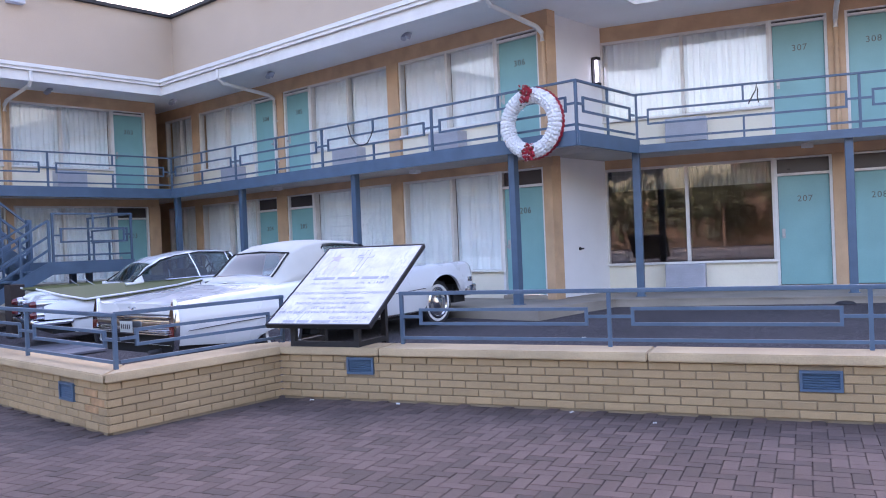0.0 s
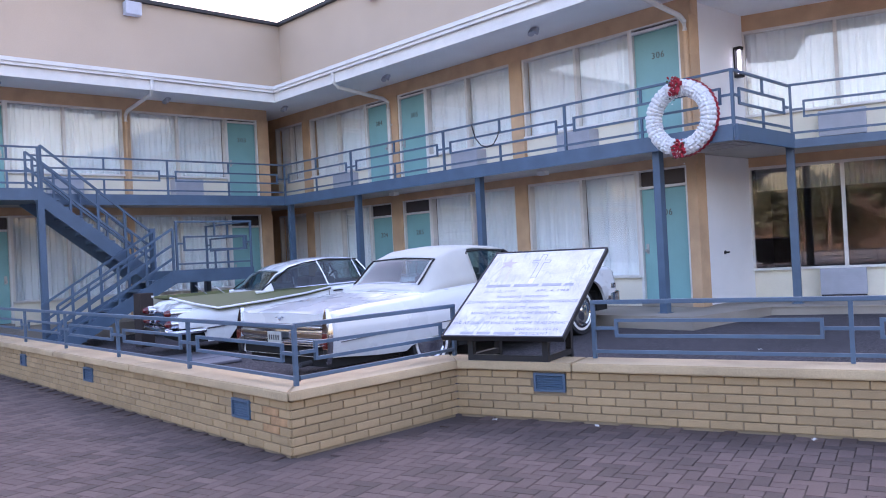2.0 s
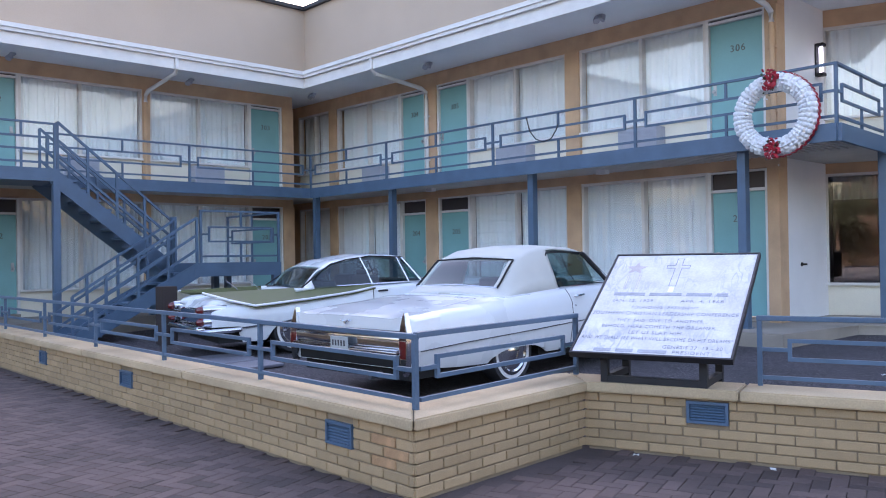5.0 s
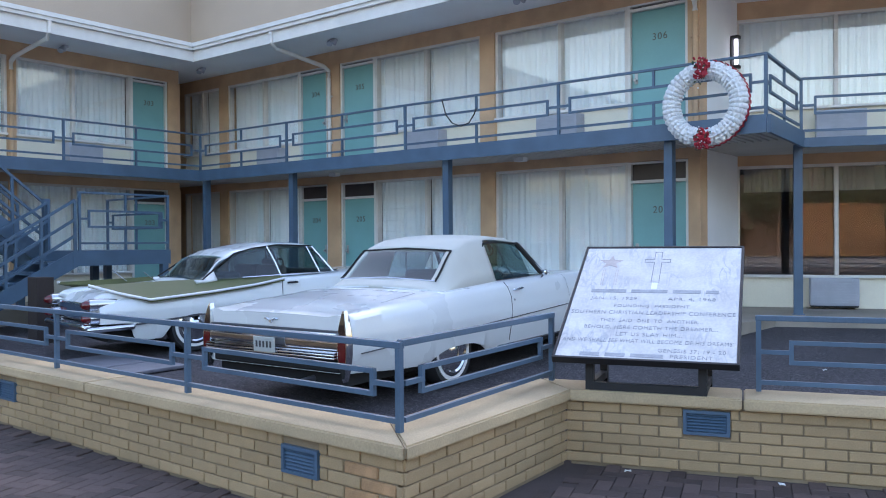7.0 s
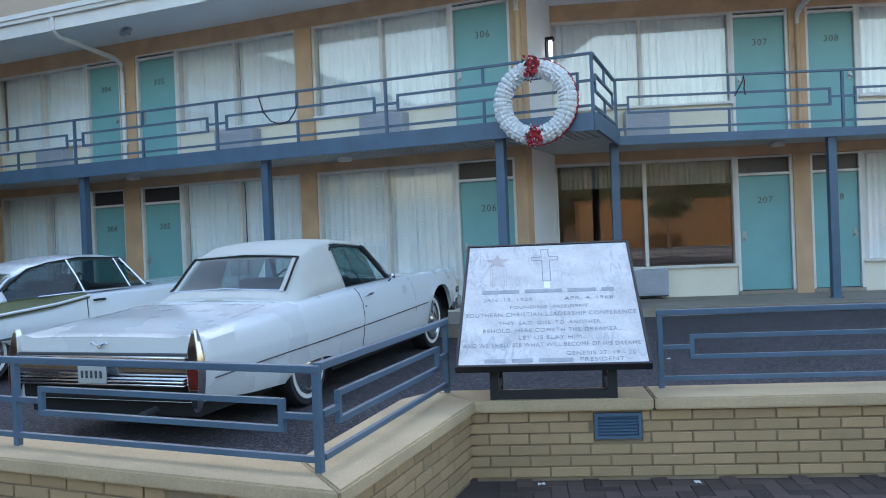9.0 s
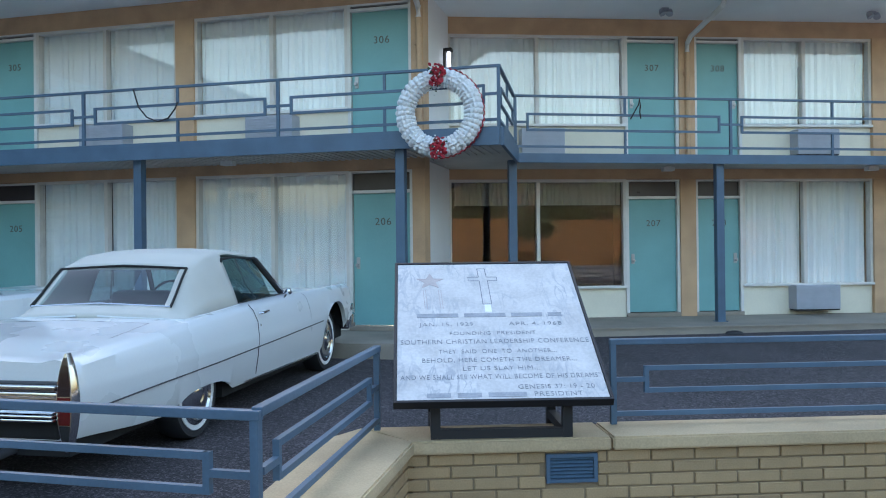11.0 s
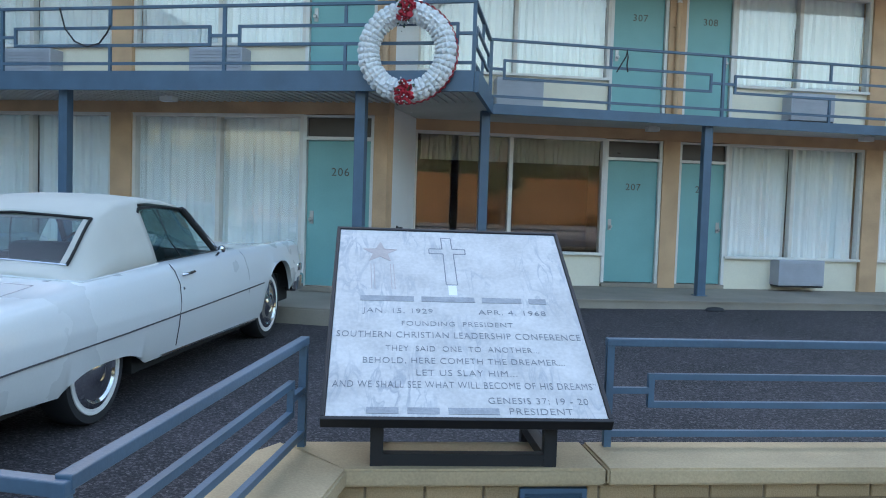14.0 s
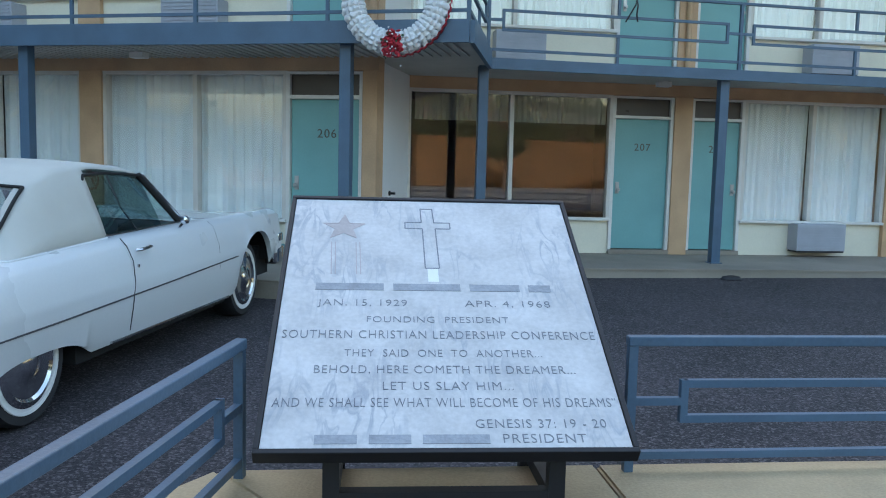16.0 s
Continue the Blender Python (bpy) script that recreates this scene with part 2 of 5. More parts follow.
def lettering(name, text, size, m, material, parent, depth=0.004, align="CENTER", spacing=1.0, width=None, label="", thin=0.0):
    cu = bpy.data.curves.new(name, "FONT")
    cu.body, cu.size, cu.extrude, cu.align_x, cu.align_y, cu.space_character = text, size, depth, align, "CENTER", spacing
    cu.resolution_u, cu.offset = 3, thin
    tmp = new(name, cu)
    me = bpy.data.meshes.new_from_object(tmp.evaluated_get(bpy.context.evaluated_depsgraph_get()))
    bpy.data.objects.remove(tmp)
    if width and me.vertices:
        xs = [v.co.x for v in me.vertices]
        k = width / max(1e-6, max(xs) - min(xs))
        for v in me.vertices:
            v.co.x *= k
    me.materials.clear()
    me.materials.append(material)
    me.transform(m)
    ob = new(name, me)
    ob.parent = parent
    return tagged(ob, label)

# ---- plan ----
WALK, DECK0, DECK1, SOFFIT = 0.30, 2.88, 3.11, 5.60
ANG = 19.0
CA, SA_ = math.cos(radians(ANG)), math.sin(radians(ANG))
KX, KY = -4.03, 16.65
F_MAIN = pose(0, 13.30, 0)             # the long front: u along x, outward is -y
F_EAST = pose(KX, KY, 0, 0, 0, ANG)    # the turned front past the white side wall
F_WING = pose(-20.2, 0, 0, 0, 0, 90)   # the wing with the stairs: u along y, outward is +x
EAST_END, WING_END = 8.0, -3.0


def east(u, out):
    """A plan point of the turned front: u along it, out metres before it."""
    return (KX + u * CA + out * SA_, KY + u * SA_ - out * CA)


# ---- ground, lot, walkway ----
BW = radians(18.0)  # the turn of the low wall before the plaque
CB, SB = math.cos(BW), math.sin(BW)
P_CORNER, P_INNER = (-5.72, 3.87), (-5.836, 5.645)


def low(s, back=0.0):
    """A plan point of the turned low wall: s along its face, back metres behind it."""
    return (P_INNER[0] + s * CB - back * SB, P_INNER[1] + s * SB + back * CB)


ground = solid("ground", boxes((-600, 600, -600, 600, -0.5, -0.10)), M_BOUNCE, "open ground round the motel, made pale to bounce light", "ground", kind="structure")
bed = solid("pavement", prism([(-26, -14), (12, -14), (12, 11), low(7.0, 0.1), low(0.0, 0.1), (P_INNER[0] - 0.1, P_INNER[1]), (P_CORNER[0] - 0.1, P_CORNER[1] + 0.1), (-26, 4.15)], -0.099, -0.012), M_SAND, "purple-brown brick paved forecourt", "pavement", kind="structure")
def lot_z(y):
    """The yard rises gently towards the rooms."""
    return -0.005 + 0.024 * (y - 7.0)


yard = prism([(-26, 4.2), (-5.9, 4.1), (-5.97, 5.7), low(14, 0.15), east(16, 1.0), east(EAST_END, 0), east(-4.0, 0), (-7.8, 13.4), (-26, 13.4)], -0.01, 0.5)
for v in yard.verts:
    v.co.z = lot_z(v.co.y) if v.co.z > 0.2 else -0.099
lot = solid("road", yard, M_ASPHALT, "grey asphalt parking yard before the rooms", "parking lot", kind="structure")
walkway = prism([(-18.35, -4), (-18.35, 11.55), (-7.0, 11.55), east(-3.6, 1.95), east(EAST_END + 4, 1.95), east(EAST_END + 4, -0.3), east(-4.2, -0.3), (-7.9, 13.6), (-24, 13.6), (-24, -4)], 0.0, WALK)
bmesh.ops.bevel(walkway, geom=[e for e in walkway.edges if all(v.co.z > WALK - 0.01 for v in e.verts)], offset=0.02, segments=2, affect="EDGES")
solid("walkway", walkway, M_CONC, "worn concrete walkway with a chipped kerb", "walkway", kind="structure")

# ---- balcony deck and roof ----
EAST_TOP = DECK0 + 0.14  # the east deck has a thinner edge and narrows away from the corner


def east_edge(u):
    return 1.47 - 0.06 * (u + 3.19)


deck_edge = [(-18.85, WING_END), (-18.85, 12.0), (-6.42, 12.0), (-6.56, 14.19), east(EAST_END, east_edge(EAST_END) + 0.03)]
slab_edge = [(-18.85, WING_END), (-18.85, 12.0), (-6.42, 12.0), (-6.53, 13.7), (-6.78, 14.9), east(EAST_END, 0.15)]
deck_back = [east(EAST_END, -0.1), east(-4.0, -0.1), (-7.93, 15.2), (-7.93, 13.35), (-24, 13.35), (-24, 12.3), (-20.25, 12.3), (-20.25, WING_END)]
solid("balcony_deck", prism(slab_edge + deck_back, DECK0 + 0.05, DECK1), M_DECKUNDER, "concrete balcony deck with pale underside", "balcony", kind="structure")
solid("balcony_deck_edge", prism([(-6.53, 13.702), (-6.56, 14.19), east(EAST_END, east_edge(EAST_END) + 0.03), east(EAST_END, 0.152), (-6.778, 14.902)], DECK0 + 0.05, EAST_TOP), M_DECKUNDER, "thin outer strip of the balcony deck with pale underside", "balcony", kind="structure")
fascia_ob = thing("balcony_fascia", None, "slate blue steel channel along the balcony edge", "balcony edge", kind="structure")
for (ax, ay), (bx, by) in zip(deck_edge, deck_edge[1:]):
    dx, dy = bx - ax, by - ay
    n = math.hypot(dx, dy)
    ox, oy = dy / n, -dx / n
    w0, w1, fascia = 0.0, 0.05, bmesh.new()
    vs = []
    for z in (DECK0, EAST_TOP + 0.005 if ax < -6.5 and ay > 14 else DECK1 + 0.01):
        for (px, py), w in (((ax, ay), w0), ((bx, by), w0), ((bx, by), w1), ((ax, ay), w1)):
            vs.append(fascia.verts.new((px + ox * (w + 0.002), py + oy * (w + 0.002), z)))
    for f in ((0, 3, 2, 1), (4, 5, 6, 7), (0, 1, 5, 4), (1, 2, 6, 5), (2, 3, 7, 6), (3, 0, 4, 7)):
        fascia.faces.new([vs[i] for i in f])
    part("channel", fascia, M_BLUE, fascia_ob)
ribs = bmesh.new()
for i in range(110):  # ribbed pan under the deck
    x = -19.0 + i * 0.115
    if x < -6.6:
        box(ribs, x, x + 0.05, 12.05, 13.28, DECK0 + 0.03, DECK0 + 0.049)
solid("ribbed_pan", ribs, M_DECKUNDER, "ribbed pan under the balcony deck", "deck pan", kind="structure")

eave = [(-18.57, WING_END), (-18.57, 11.68), (-6.15, 11.68), (-6.40, 13.95), east(EAST_END, 1.62)]
roof_back = [east(EAST_END, -6), east(-2.5, -6), (-8.5, 19), (-26, 19), (-26, WING_END)]
solid("soffit", prism(eave + roof_back, SOFFIT, SOFFIT + 0.05), M_SOFFIT, "white painted soffit of the overhanging roof", "soffit", kind="structure")
solid("roof", prism(eave + roof_back, SOFFIT + 0.052, SOFFIT + 0.20), M_SOFFIT, "flat motel roof with a white edge", "roof", kind="structure")
gutter_ob = thing("eaves_gutter", None, "white stepped eaves gutter round the roof edge", "gutter", kind="structure")
for (ax, ay), (bx, by) in zip(eave, eave[1:]):
    dx, dy = bx - ax, by - ay
    n = math.hypot(dx, dy)
    ox, oy = dy / n, -dx / n
    for name, z0, z1, w0, w1 in (("fascia_board", SOFFIT - 0.13, SOFFIT + 0.10, 0.0, 0.04), ("gutter_trough", SOFFIT + 0.10, SOFFIT + 0.17, 0.0, 0.10), ("roof_edge_strip", SOFFIT + 0.17, SOFFIT + 0.255, -0.05, 0.13)):
        vs, gut = [], bmesh.new()
        for z in (z0, z1):
            for (px, py), w in (((ax, ay), w0), ((bx, by), w0), ((bx, by), w1), ((ax, ay), w1)):
                vs.append(gut.verts.new((px + ox * (w + 0.003), py + oy * (w + 0.003), z)))
        for f in ((0, 3, 2, 1), (4, 5, 6, 7), (0, 1, 5, 4), (1, 2, 6, 5), (2, 3, 7, 6), (3, 0, 4, 7)):
            gut.faces.new([vs[i] for i in f])
        part(name, gut, M_TRIM, gutter_ob)

# the tall tan building behind both fronts
tall = solid("wall_tan_building", prism([(-40, WING_END - 20), (-22.5, WING_END - 20), (-22.5, 14.33), (-10.5, 14.33), (-10.5, 30), (-40, 30)], SOFFIT + 0.21, 8.75), M_TANWALL, "tall plain tan stucco building behind the motel", "building", kind="structure")
cope = bmesh.new()
box(cope, -22.62, -22.38, WING_END - 20, 14.21, 8.75, 8.85)
box(cope, -22.62, -10.4, 14.21, 14.45, 8.75, 8.85)
part("coping", cope, M_BLACK, tall, "thin dark metal coping")

# ---- fronts ----
STOREYS = {"lower": dict(f=0.37, d=2.40, t=2.74, s=0.86, w=2.75, h=DECK0 + 0.0495), "upper": dict(f=3.15, d=5.19, t=5.30, s=3.73, w=5.30, h=SOFFIT)}
count = dict(window=0, door=0)


def pier(F, u0, u1, storey, wall):
    z0 = WALK if storey == "lower" else DECK1
    part("pier", bbox(u0, u1, -0.05, 0.25, z0, STOREYS[storey]["w"], 0.006), M_TAN, wall).matrix_basis = Matrix()


def front_wall(name, F, u0, u1, storey, piers, panels):
    s = STOREYS[storey]
    z0 = WALK if storey == "lower" else DECK1
    wall = solid(name, boxes((u0, u1, 0.0, 0.25, s["w"] + 0.002, s["h"])), M_TAN, "ochre painted wall band over doors and windows", "wall", kind="structure", m=F)
    for a, b in piers:
        pier(F, a, b, storey, wall)
    for a, b in panels:
        part("panel", bbox(a, b, 0.03, 0.2, z0, s["s"] - 0.04, 0.004), M_CREAM, wall, "cream panel under a window")
    return wall


def curtain_mesh(w, h, seed, fold=0.135, amp=0.05):
    rnd = random.Random(seed)
    bm = bmesh.new()
    n, rows = max(8, int(w / 0.018)), 5
    ph, grid = [rnd.uniform(-0.9, 0.9) for _ in range(int(w / fold) + 4)], []
    for j in range(rows + 1):
        v = j / rows
        line = []
        for i in range(n + 1):
            x = i / n * w
            k = x / fold
            p = ph[int(k)] * (1 - k % 1) + ph[int(k) + 1] * (k % 1)
            a = amp * (0.55 + 0.45 * v) * (0.65 + 0.35 * math.sin(p * 5 + k))
            y = a * math.sin(k * math.tau + p) + 0.35 * a * math.sin(2.3 * k * math.tau + 2 * p)
            line.append(bm.verts.new((x + 0.006 * math.sin(v * 3 + k), y, h * (1 - v))))
        grid.append(line)
    for a, b in zip(grid, grid[1:]):
        for i in range(n):
            bm.faces.new((a[i], a[i + 1], b[i + 1], b[i]))
    return bm


def window(F, u0, u1, mull, storey, curtains=True, curtain_label="", spread_at=None):
    """A two-light window in the front with its frame, panes and curtains."""
    s = STOREYS[storey]
    count["window"] += 1
    z0, z1 = s["s"], s["w"]
    win = thing(f"window_{count['window']}", F, "wide two-pane window in a pale metal frame", "window", kind="structure")
    fr = bmesh.new()
    t = 0.05
    box(fr, u0, u0 + t, -0.01, 0.12, z0, z1)
    box(fr, u1 - t, u1, -0.01, 0.12, z0, z1)
    box(fr, u0 + t, u1 - t, -0.01, 0.12, z1 - 0.045, z1)
    part("window_frame", fr, M_FRAME, win)
    part("mullion", bbox(mull - 0.032, mull + 0.032, 0.0, 0.12, z0, z1 - 0.046, 0.004), M_FRAME, win)
    part("window_sill", bbox(u0 - 0.01, u1 + 0.01, -0.05, 0.14, z0 - 0.045, z0 - 0.001, 0.006), M_TRIM, win)
    for a, b in ((u0 + t, mull - 0.032), (mull + 0.032, u1 - t)):
        pane = part("pane", boxes((a, b, 0.062, 0.068, z0, z1 - 0.045)), M_GLASS, win)
        pane.visible_shadow = False
    if curtains:
        for i, (a, b) in enumerate(((u0 + 0.03, mull), (mull, u1 - 0.03))):
            cur = solid("curtain", curtain_mesh(b - a - 0.01, z1 - z0 + 0.22, count["window"] * 7 + i), M_CURTAIN, curtain_label or "closed off-white curtain hanging in soft folds", "curtain", "curtains in the room windows", m=F @ pose(a, 0.17, z0 - 0.2), smooth=True)
    return win


def door(F, u0, u1, number, storey, handle_side, trans_dark=True):
    s = STOREYS[storey]
    count["door"] += 1
    d = thing(f"door_{count['door']}", F, "closed turquoise room door with bronze numerals in a pale frame", "door", kind="structure")
    fr = bmesh.new()
    for a, b in ((u0, u0 + 0.05), (u1 - 0.05, u1)):
        box(fr, a, b, -0.015, 0.14, s["f"] - 0.03, s["t"])
    box(fr, u0 + 0.05, u1 - 0.05, -0.012, 0.14, s["d"], s["d"] + 0.045)
    box(fr, u0 + 0.05, u1 - 0.05, -0.012, 0.14, s["t"] - 0.03, s["t"])
    part("door_frame", fr, M_TRIM, d, "white painted frame")
    part("door_leaf", bbox(u0 + 0.055, u1 - 0.055, 0.045, 0.09, s["f"] + 0.01, s["d"] - 0.005, 0.004), M_TURQ, d)
    part("transom", bbox(u0 + 0.05, u1 - 0.05, 0.05, 0.08, s["d"] + 0.046, s["t"] - 0.031, 0.003), M_TRANSOM, d, "dark transom panel")
    part("threshold", bbox(u0, u1, -0.05, 0.14, WALK if storey == "lower" else DECK1, s["f"] - 0.001, 0.008), M_CONC, d)
    hx = u0 + 0.13 if handle_side < 0 else u1 - 0.13
    hd = bmesh.new()
    box(hd, hx - 0.028, hx + 0.028, 0.030, 0.044, s["f"] + 0.87, s["f"] + 1.05)
    hd = soften(hd, 0.004)
    part("lock_plate", hd, M_ALU, d)
    kn = bmesh.new()
    lathe(kn, [(0.012, 0), (0.012, 0.03), (0.026, 0.036), (0.03, 0.052), (0.02, 0.066)], pose(hx, 0.03, s["f"] + 0.93, 90), 14)
    part("door_knob", kn, M_ALU, d, smooth=True)
    mid = (u0 + u1) / 2
    lettering("room_number", number, 0.16, pose(mid + 0.02, 0.042, s["f"] + 1.59, 90), M_NUM, d, 0.004, spacing=1.15)
    return d


def conditioner(F, u0, u1, z0, z1, label="grey through-wall air conditioner with a slatted front"):
    a = thing("air_conditioner", F @ pose((u0 + u1) / 2, 0, z0), label, "air conditioner", "air conditioners under the windows")
    w, h = (u1 - u0) / 2, z1 - z0
    part("casing", bbox(-w, w, -0.26, 0.04, 0, h, 0.012), M_ACGREY, a)
    n = 9
    for i in range(n):
        z = 0.05 + i * (h - 0.1) / (n - 1)
        part("slat", boxes((-w + 0.03, w - 0.03, -0.272, -0.262, z - 0.009, z + 0.009)), M_ACGREY, a)
    part("drip_tray", bbox(-w + 0.01, w - 0.01, -0.25, 0.02, -0.025, -0.001, 0.004), M_BLACK, a)
    return a


# the long front, both storeys
MP = [(-19.82, -19.49), (-16.04, -15.645), (-11.96, -11.63), (-7.985, -7.79)]
MW = [(-21.3, -19.82, -20.55), (-19.49, -16.95, -18.2), (-14.64, -11.96, -13.31), (-11.63, -9.01, -10.29)]
MD = [(-16.95, -16.04, "04", 1), (-15.645, -14.64, "05", -1), (-9.01, -7.985, "06", -1)]
EP = [(0.03, 0.32), (3.66, 3.98), (7.0, 7.4)]
EW = [(-4.115, -0.95, -2.53), (1.20, 3.66, 2.38), (3.98, 6.1, 5.0)]
ED = [(-0.95, 0.03, "07", -1), (0.32, 1.20, "08", 1), (6.1, 7.0, "09", -1)]
WP = [(12.05, 12.38), (8.40, 8.57), (4.55, 4.92), (0.6, 0.95)]
WW = [(8.57, 11.12, 9.79), (5.82, 8.40, 7.05), (0.95, 3.63, 2.3)]
WD = [(11.12, 12.05, "03", -1), (4.92, 5.82, "02", 1), (3.63, 4.55, "01", -1)]
for st, tens in (("lower", "2"), ("upper", "3")):
    front_wall(f"wall_main_{st}", F_MAIN, -24, -7.79, st, MP, [(a, b) for a, b, _ in MW])
    front_wall(f"wall_east_{st}", F_EAST, -4.15, EAST_END, st, EP, [(a, b) for a, b, _ in EW])
    front_wall(f"wall_wing_{st}", F_WING, WING_END, 12.38, st, WP, [(a, b) for a, b, _ in WW])
    for F, wins, doors in ((F_MAIN, MW, MD), (F_EAST, EW, ED), (F_WING, WW, WD)):
        for a, b, m in wins:
            dark_room = st == "lower" and F is F_EAST and a < -3
            window(F, a, b, m, st, curtains=not dark_room)
        for a, b, n, side in doors:
            door(F, a, b, tens + n, st, side)

# white side wall between the two fronts
solid("wall_white_lower", prism([(-8.12, 13.56), (-7.905, 13.56), (-7.905, 15.34), (-8.12, 15.34)], WALK, DECK0 + 0.045), M_WHITE, "white painted side wall beside the piers", "wall", kind="structure")
solid("wall_white_upper", prism([(-8.12, 13.56), (-7.905, 13.56), (-7.905, 15.34), (-8.12, 15.34)], DECK1, SOFFIT), M_WHITE, "white painted side wall beside the piers", "wall", kind="structure")

# passage at the inner corner
for z0, z1, st in ((WALK, DECK0 + 0.045, "lower"), (DECK1, SOFFIT, "upper")):
    solid(f"wall_passage_{st}", boxes((-24.2, -20.23, 12.18, 12.37, z0, z1), (-24.4, -24.2, 12.18, 13.3, z0, z1)), M_TAN, "ochre wall of the corner passage", "wall", kind="structure")
    solid(f"wall_passage_back_{st}", boxes((-24.2, -21.3, 13.31, 13.5, z0, z1)), M_TAN, "ochre end wall of the corner passage", "wall", kind="structure")

# rooms behind the curtains, closed by shells whose near-black colour stands for unlit interiors
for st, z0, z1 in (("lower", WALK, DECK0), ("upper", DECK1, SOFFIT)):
    solid(f"wall_back_main_{st}", boxes((-24, -8.1, 1.2, 1.35, z0, z1)), M_DARK, "near-black wall closing the rooms, its colour standing for unlit depth", "wall", kind="structure", m=F_MAIN)
    solid(f"wall_back_wing_{st}", boxes((WING_END, 12.1, 1.2, 1.35, z0, z1)), M_DARK, "near-black wall closing the rooms, its colour standing for unlit depth", "wall", kind="structure", m=F_WING)
    solid(f"wall_back_east_{st}", boxes((-4.2, EAST_END, 3.6, 3.75, z0, z1), (-4.3, -4.15, 0.26, 3.6, z0, z1), (-0.1, 0.05, 0.26, 3.6, z0, z1)), M_DARK, "near-black wall closing the rooms, its colour standing for unlit depth", "wall", kind="structure", m=F_EAST)
solid("floor_rooms", boxes((-4.2, EAST_END, 0.25, 3.6, WALK - 0.05, WALK + 0.01)), M_DARK, "room floor coloured near-black for the unlit interior", "floor", kind="structure", m=F_EAST)
solid("ceiling_rooms", boxes((-4.2, EAST_END, 0.26, 3.6, DECK0 - 0.001, DECK1 - 0.01)), M_DARK, "ground floor room ceiling coloured near-black for the unlit interior", "ceiling", kind="structure", m=F_EAST)
blind = solid("roller_blind", curtain_mesh(3.0, 0.42, 91, 0.09, 0.012), M_VALANCE, "short sheer grey blind across the top of the window", "blind", m=F_EAST @ pose(-4.0, 0.17, 2.30), smooth=True)

# unseen slabs between the storeys, behind the fronts, added to stop low sun leaking
solid("floor_upper_sun_stop", boxes((-24, -8.1, 13.36, 19.0, DECK0 + 0.05, DECK1 - 0.005), (-26, -20.26, WING_END, 12.29, DECK0 + 0.05, DECK1 - 0.005)), M_DARK, "unseen slab under the upper rooms, added to stop sun leaks", "floor", kind="structure")

# air conditioners
for a, b in ((-10.62, -9.83), (-13.62, -12.80), (-18.15, -17.42)):
    conditioner(F_MAIN, a, b, 3.17, 3.63)
for a, b in ((-2.86, -2.10), (2.12, 2.90)):
    conditioner(F_EAST, a, b, 3.17, 3.62)
conditioner(F_EAST, -2.96, -2.22, 0.36, 0.82)
conditioner(F_EAST, 2.06, 2.88, 0.40, 0.83)
for a, b in ((9.55, 10.30), (6.6, 7.35)):
    conditioner(F_WING, a, b, 3.17, 3.63)

# ---- posts under the balcony ----
def balcony_post(x, y, foot=WALK, turn=0.0):
    p = thing("balcony_post", pose(x, y, foot, 0, 0, turn), "slate blue square steel post under the balcony", "post", "posts under the balcony")
    part("shaft", bbox(-0.065, 0.065, -0.065, 0.065, 0, DECK0 + 0.049 - foot, 0.006), M_BLUE, p)
    part("foot_plate", bbox(-0.09, 0.09, -0.09, 0.09, 0, 0.012, 0.003), M_BLUE, p)
    return p


for x, y, a in ((-7.82, 12.14, 0), (-11.87, 12.14, 0), (-15.88, 12.14, 0), (-18.74, 12.10, 0), (-6.63, 14.26, ANG), (*east(0.24, 1.19), ANG), (*east(3.9, 0.97), ANG), (-18.74, 4.9, 0), (-18.74, 1.0, 0)):
    balcony_post(x, y, WALK, a)


# ---- railings ----
def railing(name, a, b, z0, h, label, ties=True, first=True, last=True, bays=None, group="", thick=0.042, clear=0.0):
    """A steel railing of interlocking bars from a to b; bays: post places along it."""
    ax, ay = a
    L = math.hypot(b[0] - ax, b[1] - ay)
    r = thing(name, pose(ax, ay, z0, 0, 0, math.degrees(math.atan2(b[1] - ay, b[0] - ax))), label, "railing", group)
    bays = bays or [0, L]
    for i, u in enumerate(bays):
        if (i or first) and (i < len(bays) - 1 or last):
            part("post", boxes((u - thick / 2, u + thick / 2, -thick / 2, thick / 2, 0, h)), M_BLUE, r)
    t, top, bot = thick * 0.42, h * 0.70, h * 0.42
    part("top_rail", bbox(0 - thick * 0.6, L + thick * 0.6, -thick * 0.62, thick * 0.62, h, h + 0.035, 0.004), M_BLUE, r)
    for i, (u, v) in enumerate(zip(bays, bays[1:])):
        c = thick / 2
        part("bottom_rail", boxes((u + c, v - c, -t, t, h * 0.13 - t, h * 0.13 + t)), M_BLUE, r)
        stub = min(0.20, (v - u) * 0.10)
        k = bmesh.new()
        x0, x1, m = u + stub, v - stub, (top + bot) / 2
        box(k, x0, x1, -t, t, top - t, top + t)
        box(k, x0, x1, -t, t, bot - t, bot + t)
        box(k, x0 - t, x0 + t, -t * 0.97, t * 0.97, bot - t, top + t)
        box(k, x1 - t, x1 + t, -t * 0.97, t * 0.97, bot - t, top + t)
        box(k, u + c, x0 - t, -t, t, m - t, m + t)
        box(k, x1 + t, v - c, -t, t, m - t, m + t)
        part("key_bar", k, M_BLUE, r)
        if ties:
            mid = (u + v) / 2
            part("tie", boxes((mid - t, mid + t, -t, t, top + t, h)), M_BLUE, r)
            part("tie", boxes((mid - t, mid + t, -t, t, 0, h * 0.13 - t), (mid - t, mid + t, -t * 0.98, t * 0.98, h * 0.13 + t, bot - t)), M_BLUE, r)
    return r


